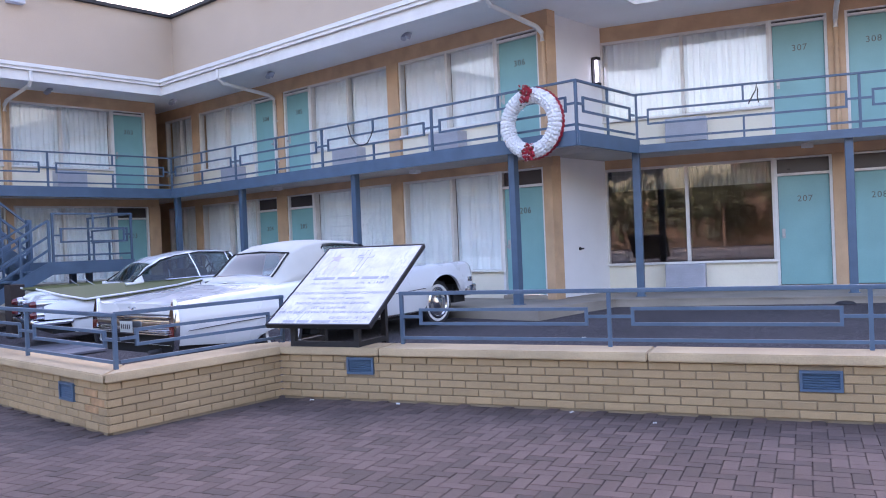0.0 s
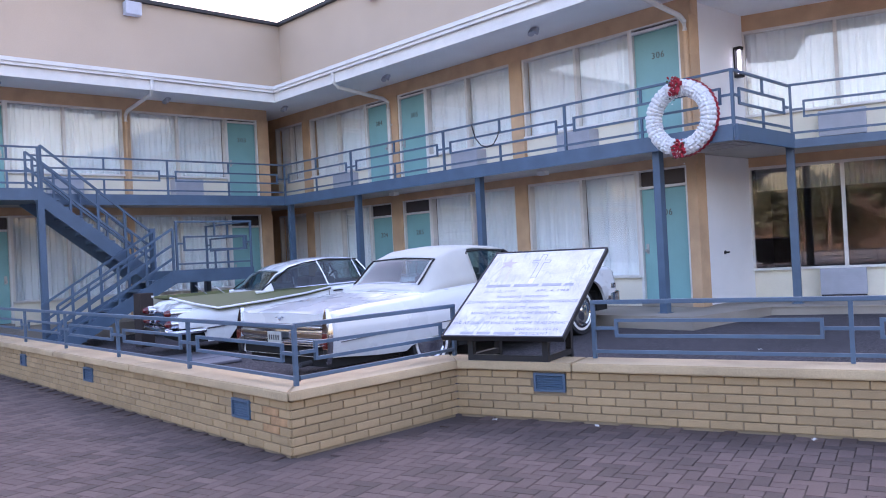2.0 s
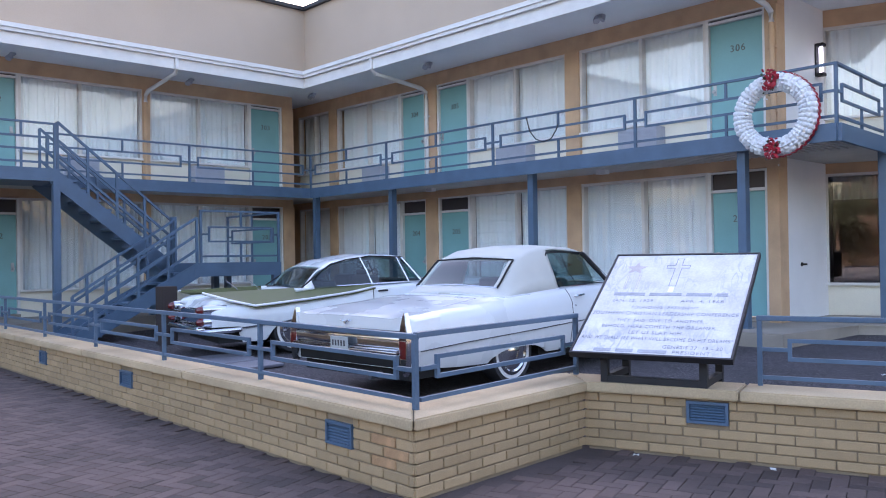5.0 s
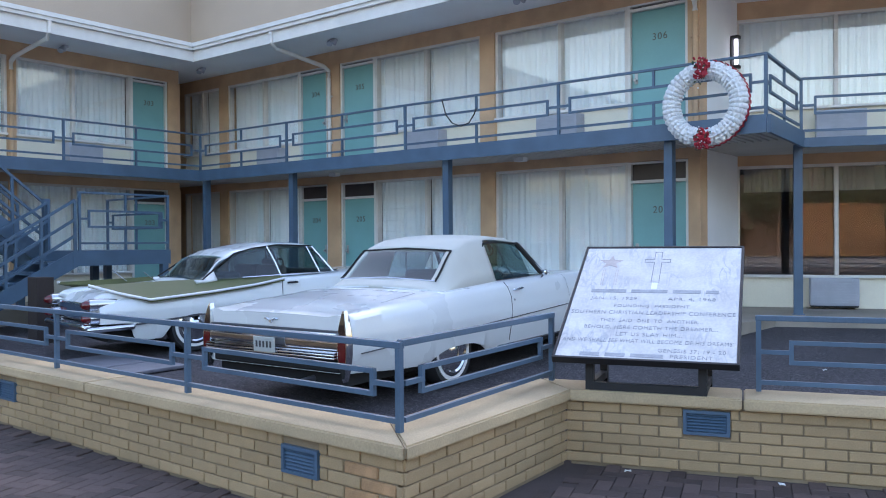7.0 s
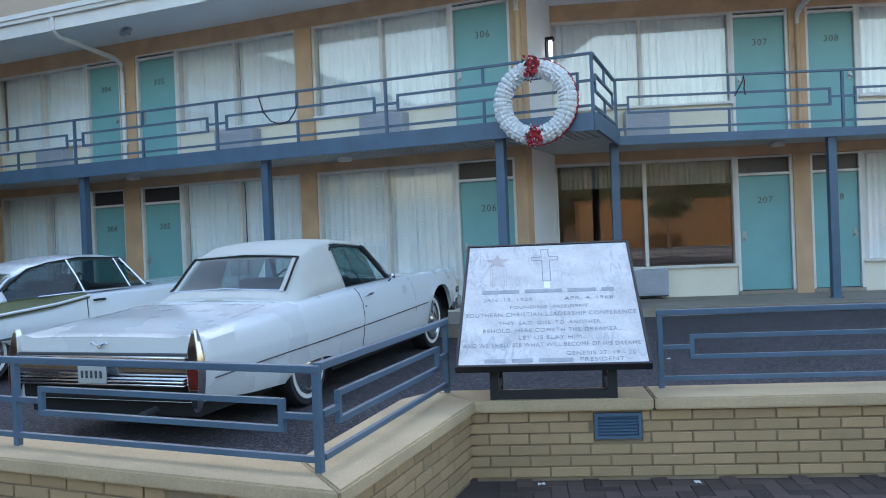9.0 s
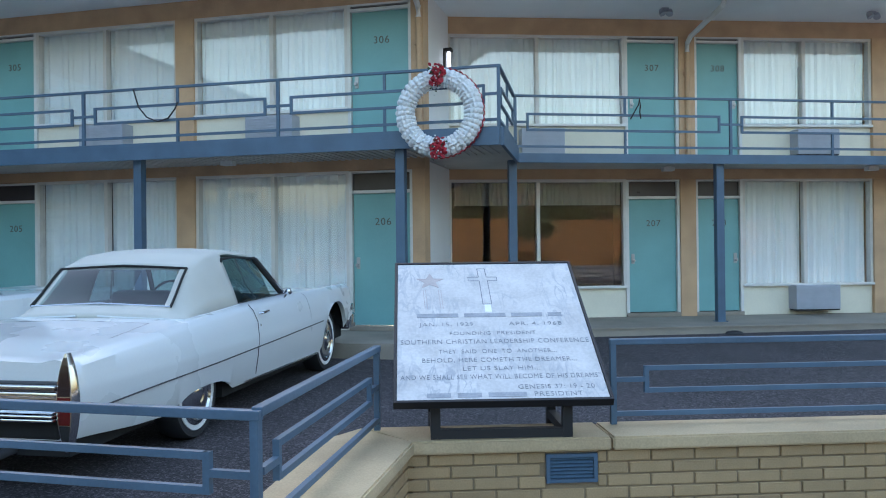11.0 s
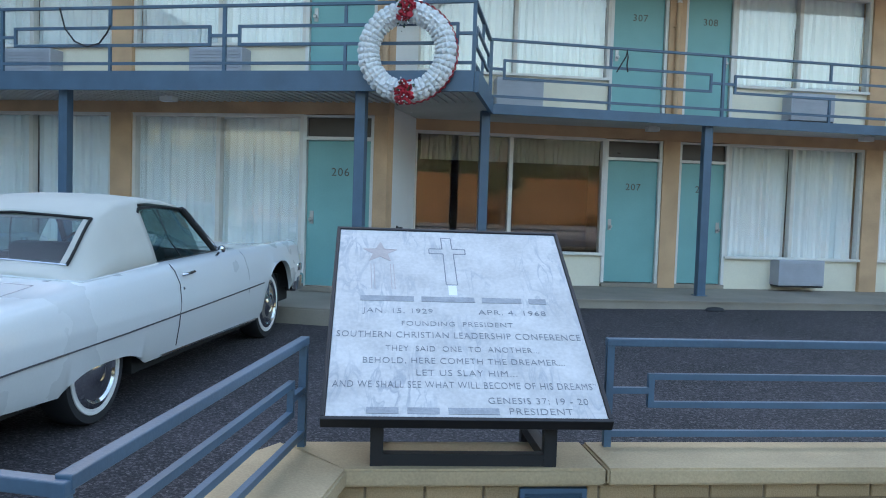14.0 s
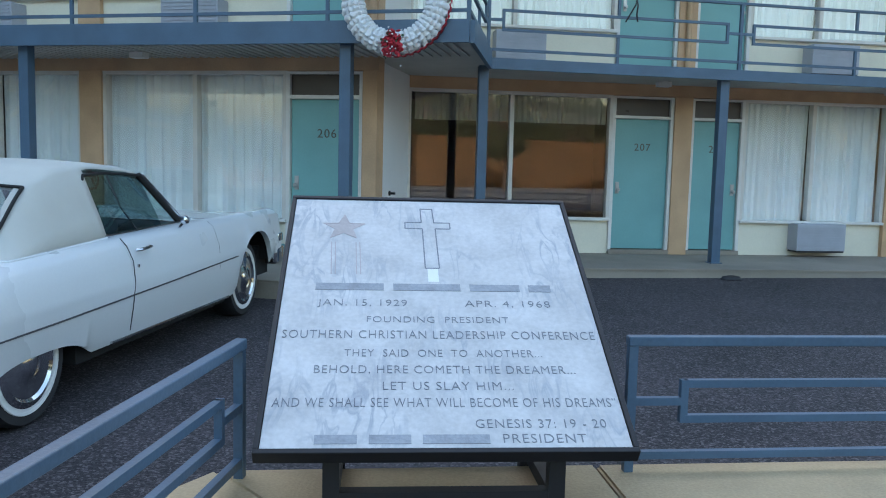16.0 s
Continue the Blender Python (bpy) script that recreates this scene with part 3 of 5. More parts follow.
RL = "slate blue steel balcony railing of interlocking rectangular bars"
HB = 0.79
railing("balcony_railing", (-18.87, 12.03), (-6.44, 12.03), DECK1 + 0.01, HB, RL, bays=[0.0, 2.93, 6.13, 9.29, 12.43], group="balcony railings")
railing("balcony_railing", (-6.44, 12.06), (-6.58, 14.17), DECK1 + 0.01, HB, RL, first=False, last=False, group="balcony railings")
railing("balcony_railing", east(-3.19, 1.47), east(EAST_END, east_edge(EAST_END)), EAST_TOP + 0.005, 0.90, RL, bays=[0.0, 3.62, 7.25, 11.19], group="balcony railings")
railing("balcony_railing", (-18.87, 12.0), (-18.87, 5.95), DECK1 + 0.01, HB, RL, first=False, bays=[0.0, 3.12, 6.05], group="balcony railings")
railing("balcony_railing", (-18.87, 4.6), (-18.87, WING_END), DECK1 + 0.01, HB, RL, bays=[0.0, 2.5, 5.0, 7.6], group="balcony railings")

YL = "low slate blue steel railing of interlocking bars on the coping"
CAPZ, COPE = 0.487, 0.072  # top and thickness of the coping
railing("yard_railing", (-22.0, 4.17), (-5.885, 4.03), CAPZ, 0.43, YL, ties=False, bays=[0, 1.92, 3.68, 5.44, 7.20, 8.96, 10.72, 12.49, 14.26, 16.115], group="yard railings", thick=0.032)
railing("yard_railing", (-5.885, 4.05), (-6.065, 5.85), CAPZ, 0.44, YL, ties=False, first=False, group="yard railings", thick=0.032)
railing("yard_railing", low(1.20, 0.266), low(9.0, 0.266), CAPZ, 0.455, YL, ties=False, bays=[0, 1.95, 3.9, 5.85, 7.79], group="yard railings", thick=0.032)

# ---- marble plaque on its stand ----
M_MARBLE = material("grey_veined_marble", (0.535, 0.52, 0.51), 0.45, spread=0.16, stain=5.0, fine=60, bump=0.03, grain=0.5)
nt = M_MARBLE.node_tree
wave, mixv = nt.nodes.new("ShaderNodeTexNoise"), nt.nodes.new("ShaderNodeMix")
mapv = nt.nodes.new("ShaderNodeMapping")
mapv.inputs["Scale"].default_value, mapv.inputs["Rotation"].default_value = (11.0, 3.0, 3.0), (0, 0, radians(-24))
wave.inputs["Scale"].default_value, wave.inputs["Detail"].default_value, wave.inputs["Distortion"].default_value = 1.3, 6.0, 1.2
ridge, cut = nt.nodes.new("ShaderNodeMath"), nt.nodes.new("ShaderNodeMapRange")
ridge.operation = "PINGPONG"
ridge.inputs[1].default_value = 0.25
cut.inputs["From Min"].default_value, cut.inputs["From Max"].default_value = 0.0, 0.06
cut.inputs["To Min"].default_value, cut.inputs["To Max"].default_value = 0.75, 0.0
mixv.data_type = "RGBA"
mixv.inputs["B"].default_value = (0.30, 0.32, 0.36, 1)
tcm = nt.nodes.new("ShaderNodeTexCoord")
nt.links.new(tcm.outputs["Object"], mapv.inputs["Vector"])
nt.links.new(mapv.outputs[0], wave.inputs["Vector"])
nt.links.new(wave.outputs["Fac"], ridge.inputs[0])
nt.links.new(ridge.outputs[0], cut.inputs["Value"])
patch, gate = nt.nodes.new("ShaderNodeTexNoise"), nt.nodes.new("ShaderNodeMath")
patch.inputs["Scale"].default_value = 3.1
gate.operation = "MULTIPLY"
thr = nt.nodes.new("ShaderNodeMapRange")
thr.inputs["From Min"].default_value, thr.inputs["From Max"].default_value = 0.45, 0.64
nt.links.new(tcm.outputs["Object"], patch.inputs["Vector"])
nt.links.new(patch.outputs["Fac"], thr.inputs["Value"])
nt.links.new(cut.outputs[0], gate.inputs[0])
nt.links.new(thr.outputs[0], gate.inputs[1])
nt.links.new(gate.outputs[0], mixv.inputs["Factor"])
old = [n for n in nt.nodes if n.type == "MIX" and n != mixv][0]
nt.links.new(old.outputs["Result"], mixv.inputs["A"])
nt.links.new(mixv.outputs["Result"], nt.nodes["Principled BSDF"].inputs["Base Color"])
M_CARVED = material("carved_grey_letters", (0.19, 0.20, 0.225), 0.6, spread=0.2, stain=12)
M_BARS = material("worn_carved_band", (0.30, 0.31, 0.335), 0.6, spread=0.2, stain=12)
M_STAR = material("pink_tinted_carving", (0.43, 0.375, 0.36), 0.6, spread=0.1, stain=12)

PW, PL = 0.572, 1.34
plaque = thing("plaque", pose(-5.309, 5.675, 0.705, 31.5, 0, 16.5), "tilted white marble plaque with carved lettering in black frame", "plaque")
part("slab", bbox(-PW + 0.012, PW - 0.012, 0.012, PL - 0.012, -0.03, 0.006, 0.003), M_MARBLE, plaque, "white marble slab with grey veins")
frm = bmesh.new()
box(frm, -PW - 0.006, PW + 0.006, -0.008, 0.0105, -0.036, 0.012)
box(frm, -PW - 0.006, PW + 0.006, PL - 0.0105, PL + 0.008, -0.036, 0.012)
box(frm, -PW - 0.006, -PW + 0.0105, 0.0105, PL - 0.0105, -0.036, 0.012)
box(frm, PW - 0.0105, PW + 0.006, 0.0105, PL - 0.0105, -0.036, 0.012)
part("frame", soften(frm, 0.003), M_BLACK, plaque, "black angle-iron frame")
part("backing", boxes((-PW + 0.012, PW - 0.012, 0.02, PL - 0.02, -0.042, -0.031)), M_BLACK, plaque)


def line(text, x0, x1, y, size=0.055):
    lettering("lettering", text, size, pose((x0 + x1) / 2, y, 0.0072), M_CARVED, plaque, 0.0006, width=x1 - x0, spacing=1.1, thin=-0.0007)


def name_bars(widths, x0, x1, y, h):
    total, gap = sum(widths), 0.035
    k = (x1 - x0 - gap * (len(widths) - 1)) / total
    x = x0
    for w in widths:
        part("name_bar", boxes((x, x + w * k, y - h / 2, y + h / 2, 0.0062, 0.0078)), M_BARS, plaque)
        x += w * k + gap


name_bars([6, 6, 4.5, 2], -0.444, 0.426, 0.757, 0.038)
line("JAN. 15, 1929", -0.429, -0.11, 0.666, 0.05)
line("APR. 4, 1968", 0.098, 0.411, 0.666, 0.05)
line("FOUNDING  PRESIDENT", -0.256, 0.245, 0.578, 0.046)
line("SOUTHERN CHRISTIAN LEADERSHIP CONFERENCE", -0.540, 0.540, 0.500, 0.058)
line("THEY  SAID  ONE  TO  ANOTHER...", -0.326, 0.34, 0.410, 0.05)
line("BEHOLD, HERE COMETH THE DREAMER...", -0.422, 0.439, 0.334, 0.052)
line("LET US SLAY HIM...", -0.199, 0.223, 0.261, 0.052)
line("AND WE SHALL SEE WHAT WILL BECOME OF HIS DREAMS\u201d", -0.540, 0.548, 0.190, 0.055)
line("GENESIS 37: 19 - 20", 0.086, 0.495, 0.104, 0.05)
name_bars([5, 5, 8], -0.402, 0.125, 0.046, 0.034)
line("PRESIDENT", 0.165, 0.421, 0.046, 0.05)
cr = bmesh.new()  # outline of a cross
cpts = [(-0.038, 0.872), (0.016, 0.872), (0.012, 1.13), (0.073, 1.13), (0.073, 1.172), (0.008, 1.172), (0.004, 1.27), (-0.045, 1.27), (-0.043, 1.172), (-0.11, 1.172), (-0.11, 1.13), (-0.04, 1.13)]
for (ax, ay), (bx, by) in zip(cpts, cpts[1:] + cpts[:1]):
    bar(cr, (ax, ay, 0.0066), (bx, by, 0.0066), 0.005, 0.001)
part("cross", cr, M_CARVED, plaque, "carved outline of a cross")
part("cross_inlay", boxes((-0.03, 0.01, 0.79, 0.868, 0.0062, 0.0068)), M_WHITE, plaque)
stb = bmesh.new()
ring = []
for k in range(10):
    r, a = (0.088 if k % 2 == 0 else 0.036), math.pi / 2 + k * math.pi / 5
    ring.append((-0.355 + r * math.cos(a), 1.128 + r * math.sin(a)))
stb.faces.new([stb.verts.new((a, b, 0.0068)) for a, b in ring])
part("star", stb, M_STAR, plaque, "carved five-pointed star")
so = bmesh.new()
for (ax, ay), (bx, by) in zip(ring, ring[1:] + ring[:1]):
    bar(so, (ax, ay, 0.0071), (bx, by, 0.0071), 0.004, 0.001)
for x in (-0.40, -0.385, -0.305, -0.29):
    bar(so, (x, 1.03, 0.0066), (x + 0.008, 0.83, 0.0066), 0.004, 0.001)
part("star_outline", so, M_STAR, plaque)
# stand
st = thing("plaque_stand", pose(-5.309, 5.675, CAPZ, 0, 0, 16.5), "black square-tube steel stand on the coping", "stand")
for sx in (-0.355, 0.355):
    part("front_leg", boxes((sx - 0.026, sx + 0.026, 0.115, 0.167, 0.0, 0.235)), M_BLACK, st)
    part("rear_leg", boxes((sx - 0.026, sx + 0.026, 0.62, 0.672, -CAPZ + 0.05, 0.545)), M_BLACK, st)
    part("side_rail", boxes((sx - 0.024, sx + 0.024, 0.167, 0.62, 0.002, 0.05)), M_BLACK, st)
part("front_rail", boxes((-0.329, 0.329, 0.117, 0.165, 0.001, 0.05)), M_BLACK, st)
part("rear_rail", boxes((-0.329, 0.329, 0.622, 0.67, 0.16, 0.205)), M_BLACK, st)

# ---- wreath on the railing ----
M_PETAL = material("white_cloth_flowers", (0.70, 0.71, 0.71), 0.85, spread=0.08, stain=14, fine=160, bump=0.3)
M_REDCLOTH = material("red_ribbon_and_flowers", (0.33, 0.012, 0.025), 0.7, spread=0.35, stain=16, fine=120, bump=0.3)
M_LEAF = material("dark_green_leaves", (0.03, 0.06, 0.025), 0.6, spread=0.3, stain=10)
wreath = thing("wreath", pose(-7.20, 11.86, 3.315, 90, 0, 4), "white flower wreath with red bows tied to the balcony railing", "wreath")
rnd = random.Random(5)
RING, TUBE = 0.455, 0.125
core = tube(bmesh.new(), [(RING * math.cos(a), RING * math.sin(a), 0) for a in [k * math.tau / 48 for k in range(48)]], 0.10, 12, True)
part("core", core, M_PETAL, wreath, smooth=True)


def blob(bm, centre, r, squash, rnd, seg=7):
    """A small rounded, uneven puff."""
    m = Matrix.Translation(centre) @ Euler([rnd.uniform(0, 6) for _ in range(3)]).to_matrix().to_4x4() @ Matrix.Diagonal((r, r * rnd.uniform(0.8, 1.1), r * squash, 1))
    bmesh.ops.create_icosphere(bm, subdivisions=1, radius=1, matrix=m)


def ruffle(seed):
    """One gathered row of white cloth, an uneven ring of petals round the wreath's tube."""
    rnd = random.Random(seed)
    bm = bmesh.new()
    n, rings = 30, []
    wob = [rnd.uniform(-0.006, 0.006) for _ in range(n)]
    for off, r in ((-0.026, 0.088), (-0.022, 0.112), (-0.008, 0.125), (0.010, 0.124), (0.023, 0.110), (0.027, 0.088)):
        line = []
        for k in range(n):
            b = k * math.tau / n
            q = r + wob[k] + (0.008 if k % 2 else -0.007) * (r > 0.1)
            x = RING + q * math.sin(b)
            line.append(bm.verts.new((x, (off + 0.006 * math.sin(k * 2.1 + seed)) * x / RING * 1.18, q * math.cos(b))))
        rings.append(line)
    for lo, hi in zip(rings, rings[1:]):
        for k in range(n):
            bm.faces.new((lo[k], lo[(k + 1) % n], hi[(k + 1) % n], hi[k]))
    return finish("ruffle", bm, M_PETAL, True)


RUFFLES = [ruffle(k) for k in range(4)]
NP = 46
for k in range(NP):
    ob = new("ruffle", RUFFLES[k % 4])
    ob.parent = wreath
    ob.matrix_basis = pose(0, 0, 0, 0, 0, k * 360 / NP + rnd.uniform(-0.8, 0.8))
rib = bmesh.new()
rr_ = RING + TUBE * 0.93
for k in range(-26, 20):
    a0, a1 = k * math.tau / 92, (k + 1) * math.tau / 92
    w = 0.012 * (k % 2) - 0.004
    vs = [rib.verts.new(((rr_ + 0.014 + w + d) * math.cos(a), (rr_ + 0.014 + w + d) * math.sin(a), z)) for a in (a0, a1) for d, z in ((0, -0.05), (0.009, -0.05), (0.009, 0.02), (0, 0.02))]
    for f in ((0, 1, 2, 3), (7, 6, 5, 4), (0, 4, 5, 1), (1, 5, 6, 2), (2, 6, 7, 3), (3, 7, 4, 0)):
        rib.faces.new([vs[i] for i in f])
part("red_ribbon", rib, M_REDCLOTH, wreath, "red ribbon round the rim")
for sy, nb in ((1, "bow"), (-1, "bow")):
    fl, lf = bmesh.new(), bmesh.new()
    for k in range(90):
        x, y = max(-0.09, min(0.09, rnd.gauss(0, 0.05))), max(-0.13, min(0.13, rnd.gauss(0, 0.075)))
        blob(fl, Vector((x, sy * RING + y + (-0.02 if sy < 0 else 0.02), 0.15 + rnd.uniform(-0.03, 0.03))), rnd.uniform(0.02, 0.042), 0.45, rnd)
    for k in range(16):
        blob(lf, Vector((rnd.gauss(0, 0.06), sy * RING + rnd.gauss(0, 0.09), 0.165 + rnd.uniform(0, 0.02))), rnd.uniform(0.012, 0.024), 0.4, rnd)
    bow = part(nb, fl, M_REDCLOTH, wreath, "bunch of red cloth flowers with leaves", smooth=True)
    part("leaves", lf, M_LEAF, bow)
    sp = bmesh.new()
    for k in range(16):
        blob(sp, Vector((rnd.gauss(0, 0.06), sy * RING + rnd.gauss(0, 0.09) - 0.05, 0.175 + rnd.uniform(0, 0.02))), rnd.uniform(0.008, 0.014), 0.8, rnd)
    part("white_sprigs", sp, M_PETAL, bow)

# ---- outside stairs on the wing ----
stairs = thing("outside_stairs", pose(0, 0, 0), "slate blue steel dog-leg stairs from the yard to the balcony", "stairs")
Y0, ZTOP, ZMID = 5.75, DECK1, 1.36
part("upper_landing", boxes((-18.80, -17.62, 4.55, 5.78, DECK0, DECK1)), M_BLUE, stairs)
part("mid_landing", boxes((-18.72, -16.55, 7.85, 9.72, ZMID - 0.26, ZMID)), M_BLUE, stairs)
NU, ND = 9, 7
base_z = lot_z(5.6)
for i in range(NU):  # upper flight treads
    k = (i + 1) / (NU + 1)
    yy, zz = 5.78 + k * 2.07, ZTOP + (ZMID - ZTOP) * k
    part("tread", boxes((-18.66, -17.70, yy - 0.14, yy + 0.13, zz - 0.045, zz)), M_BLUE, stairs)
for i in range(ND):
    k = (i + 1) / (ND + 1)
    yy, zz = 7.85 - k * 2.15, ZMID + (base_z - ZMID) * k
    part("tread", boxes((-17.48, -16.60, yy - 0.14, yy + 0.15, zz - 0.045, zz)), M_BLUE, stairs)
for x in (-18.68, -17.68):
    part("stringer", bar(bmesh.new(), (x, 5.70, ZTOP - 0.15), (x, 7.92, ZMID - 0.14), 0.04, 0.27), M_BLUE, stairs)
for x in (-17.50, -16.58):
    part("stringer", bar(bmesh.new(), (x, 7.92, ZMID - 0.13), (x, 5.58, base_z + 0.04), 0.04, 0.26), M_BLUE, stairs)
for x, y, z in ((-17.66, 4.60, 0.0), (-17.66, 5.72, 0.0), (-18.60, 7.9, 0.0), (-16.62, 9.62, 0.0), (-17.6, 8.8, 0.0), (-18.6, 9.62, 0.0)):
    top = DECK0 if y < 6 else ZMID - 0.26
    part("support_post", boxes((x - 0.06, x + 0.06, y - 0.06, y + 0.06, lot_z(y) - 0.02, top)), M_BLUE, stairs)


def flight_rail(x, ya, za, yb, zb, h=0.86):
    for dz in (h, h * 0.62, h * 0.3):
        part("hand_rail" if dz == h else "rail", bar(bmesh.new(), (x, ya, za + dz), (x, yb, zb + dz), 0.042, 0.042), M_BLUE, stairs)
    for k in (0.0, 0.25, 0.5, 0.75, 1.0):
        y, z = ya + (yb - ya) * k, za + (zb - za) * k
        part("baluster" if 0 < k < 1 else "newel", boxes((x - 0.022, x + 0.022, y - 0.022, y + 0.022, z - 0.1, z + h)), M_BLUE, stairs)


for x in (-18.68, -17.68):
    flight_rail(x, 5.76, ZTOP, 7.9, ZMID)
for x in (-17.50, -16.58):
    flight_rail(x, 7.9, ZMID, 5.62, base_z)
part("newel_post", boxes((-17.64, -17.54, 7.85, 7.95, ZMID - 0.2, ZMID + 0.92)), M_BLUE, stairs)
railing("landing_railing", (-17.64, 5.70), (-17.64, 4.58), DECK1, HB, RL, ties=True, group="balcony railings")
railing("landing_railing", (-17.66, 4.56), (-18.82, 4.56), DECK1, HB, RL, first=False, ties=False, group="balcony railings")
railing("landing_railing", (-16.58, 7.98), (-16.58, 9.68), ZMID, 0.98, "slate blue steel landing railing of interlocking bars", first=True, group="balcony railings")
railing("landing_railing", (-16.60, 9.69), (-18.7, 9.69), ZMID, 0.98, "slate blue steel landing railing of interlocking bars", first=False, group="balcony railings")
block = solid("timber_block", bbox(-0.15, 0.15, -0.13, 0.13, 0, 0.99, 0.012), M_DARK, "dark brown timber block standing beside the stairs", "block", m=pose(-15.48, 6.79, lot_z(6.79)))
for w, d, x, y, turn in ((0.5, 0.38, -12.65, 6.33, -6), (0.3, 0.34, -11.80, 6.28, -6)):
    solid("steel_plate", bbox(-w, w, -d, d, 0, 0.04, 0.008), M_STEEL, "low grey steel plate lying on the asphalt", "plate", "steel plates", m=pose(x, y, lot_z(y) + 0.012, 1.37, 0, turn))

# ---- downpipes, lamps, small fittings ----
def downpipe(F, u, reach, drop=None):
    d = thing("downpipe", F, "white round downpipe bent back under the eaves", "downpipe", "downpipes")
    part("pipe", tube(bmesh.new(), [(u, -reach - 0.06, SOFFIT + 0.12), (u, -reach - 0.06, SOFFIT - 0.12), (u, -reach + 0.05, SOFFIT - 0.22), (u, -0.25, 5.24), (u, -0.10, 5.16), (u, -0.09, 5.0)], 0.045, 10), M_TRIM, d, smooth=True)
    part("lower_pipe", tube(bmesh.new(), [(u, -0.09, 5.0), (u, -0.09, DECK1)], 0.044, 10), drop or M_TRIM, d, smooth=True)
    for z in (4.6, 3.6):
        part("bracket", boxes((u - 0.07, u + 0.07, -0.10, -0.051, z, z + 0.03)), drop or M_TRIM, d)


downpipe(F_MAIN, -15.91, 1.62)
downpipe(F_EAST, 0.17, 1.62, M_TAN)
downpipe(F_WING, 8.45, 1.63, M_TAN)
downpipe(F_MAIN, -7.85, 1.62, M_TAN)


def spots(x, y, turn=0.0):
    s = thing("soffit_lamp", pose(x, y, SOFFIT, 0, 0, turn), "small twin floodlight under the soffit", "lamp", "soffit lamps")
    part("box", bbox(-0.06, 0.06, -0.05, 0.05, -0.05, 0.0, 0.006), M_ACGREY, s)
    for k in (-1, 1):
        part("lamp_head", lathe(bmesh.new(), [(0.03, 0), (0.055, -0.06), (0.06, -0.10), (0.05, -0.10)], pose(k * 0.085, -0.03, -0.035, -25, k * 20, 0), 14), M_ACGREY, s, smooth=True)


for x, y in ((-15.08, 12.55), (-10.56, 12.52), (-19.4, 12.5), (-19.75, 9.38), (-19.75, 5.6)):
    spots(x, y)
for u in (-0.45, 3.25):
    spots(*east(u, 0.68), ANG)


def deck_light(F, u):
    s = thing("deck_lamp", F @ pose(u, -0.55, DECK0 + 0.048), "small white lamp box under the balcony", "lamp", "deck lamps")
    part("box", bbox(-0.10, 0.10, -0.07, 0.07, -0.09, -0.018, 0.01), M_TRIM, s)
    part("mount", boxes((-0.05, 0.05, -0.04, 0.04, -0.017, 0.0)), M_TRIM, s)


for u in (-10.75, -15.3):
    deck_light(F_MAIN, u)
for u in (-0.38, 3.3):
    deck_light(F_EAST, u)
sconce = thing("wall_sconce", pose(-7.903, 15.0, 4.40), "tall black wall lamp with a white tube", "lamp")
part("back_plate", bbox(0.0, 0.03, -0.06, 0.06, 0, 0.56, 0.006), M_BLACK, sconce)
part("tube", lathe(bmesh.new(), [(0.03, 0.06), (0.034, 0.08), (0.034, 0.48), (0.03, 0.50)], pose(0.085, 0, 0), 16), glow("lit_white_tube", (1.0, 0.98, 0.95), 0.6), sconce, smooth=True)
for z in (0.0, 0.505):
    part("cap", bbox(0.03, 0.145, -0.07, 0.07, z, z + 0.055, 0.006), M_BLACK, sconce)
tap = thing("wall_tap", pose(-7.903, 14.27, 1.20), "small dark tap on the white wall", "tap")
part("spout", lathe(bmesh.new(), [(0.035, 0), (0.03, 0.02), (0.016, 0.03), (0.016, 0.09)], pose(0, 0, 0, 0, 90, 0), 12), M_BLACK, tap, smooth=True)
hose = thing("hanging_cable", pose(-11.84, 12.0, 0), "thin dark cable drooping from the balcony railing", "cable")
part("cable", tube(bmesh.new(), [(-0.02, 0.03, 3.945), (-0.02, -0.012, 3.92), (0.06, -0.012, 3.66), (0.2, -0.012, 3.50), (0.38, -0.012, 3.43), (0.55, -0.012, 3.47), (0.66, -0.012, 3.60), (0.70, 0.0, 3.70)], 0.011, 6), M_BLACK, hose, smooth=True)
strap = thing("tied_strap", pose(*east(-1.20, 1.36), 3.86, 0, 0, ANG), "black strap knotted round the balcony railing", "strap")
part("loop", tube(bmesh.new(), [(-0.10, -0.03, -0.27), (-0.04, -0.04, -0.16), (0.03, -0.045, -0.04), (0.04, -0.05, 0.06), (0.06, -0.045, -0.05), (0.05, -0.04, -0.16), (0.07, -0.03, -0.26)], 0.011, 6), M_BLACK, strap, smooth=True)
for z, y0 in ((8.68, 9.67),):
    cam_box = thing("roof_lamp", pose(-22.38, y0, z - 0.35), "small grey floodlight on the tan wall", "lamp")
    part("housing", bbox(-0.1, 0.14, -0.22, 0.22, 0, 0.36, 0.02), M_ACGREY, cam_box)
lamp2 = thing("roof_lamp", pose(-17.62, 14.22, 8.33), "small grey floodlight on the tan wall", "lamp")
part("housing", bbox(-0.2, 0.2, -0.14, 0.1, 0, 0.34, 0.02), M_ACGREY, lamp2)
drain = thing("dark_rag", pose(*east(0.05, 2.12), lot_z(15) , 0, 0, ANG), "small dark scrap lying against the kerb", "scrap")
part("rag", lathe(bmesh.new(), [(0.16, 0), (0.12, 0.04), (0.03, 0.055)], Matrix.Diagonal((1.0, 0.45, 1, 1)), 12), M_BLACK, drain, smooth=True)

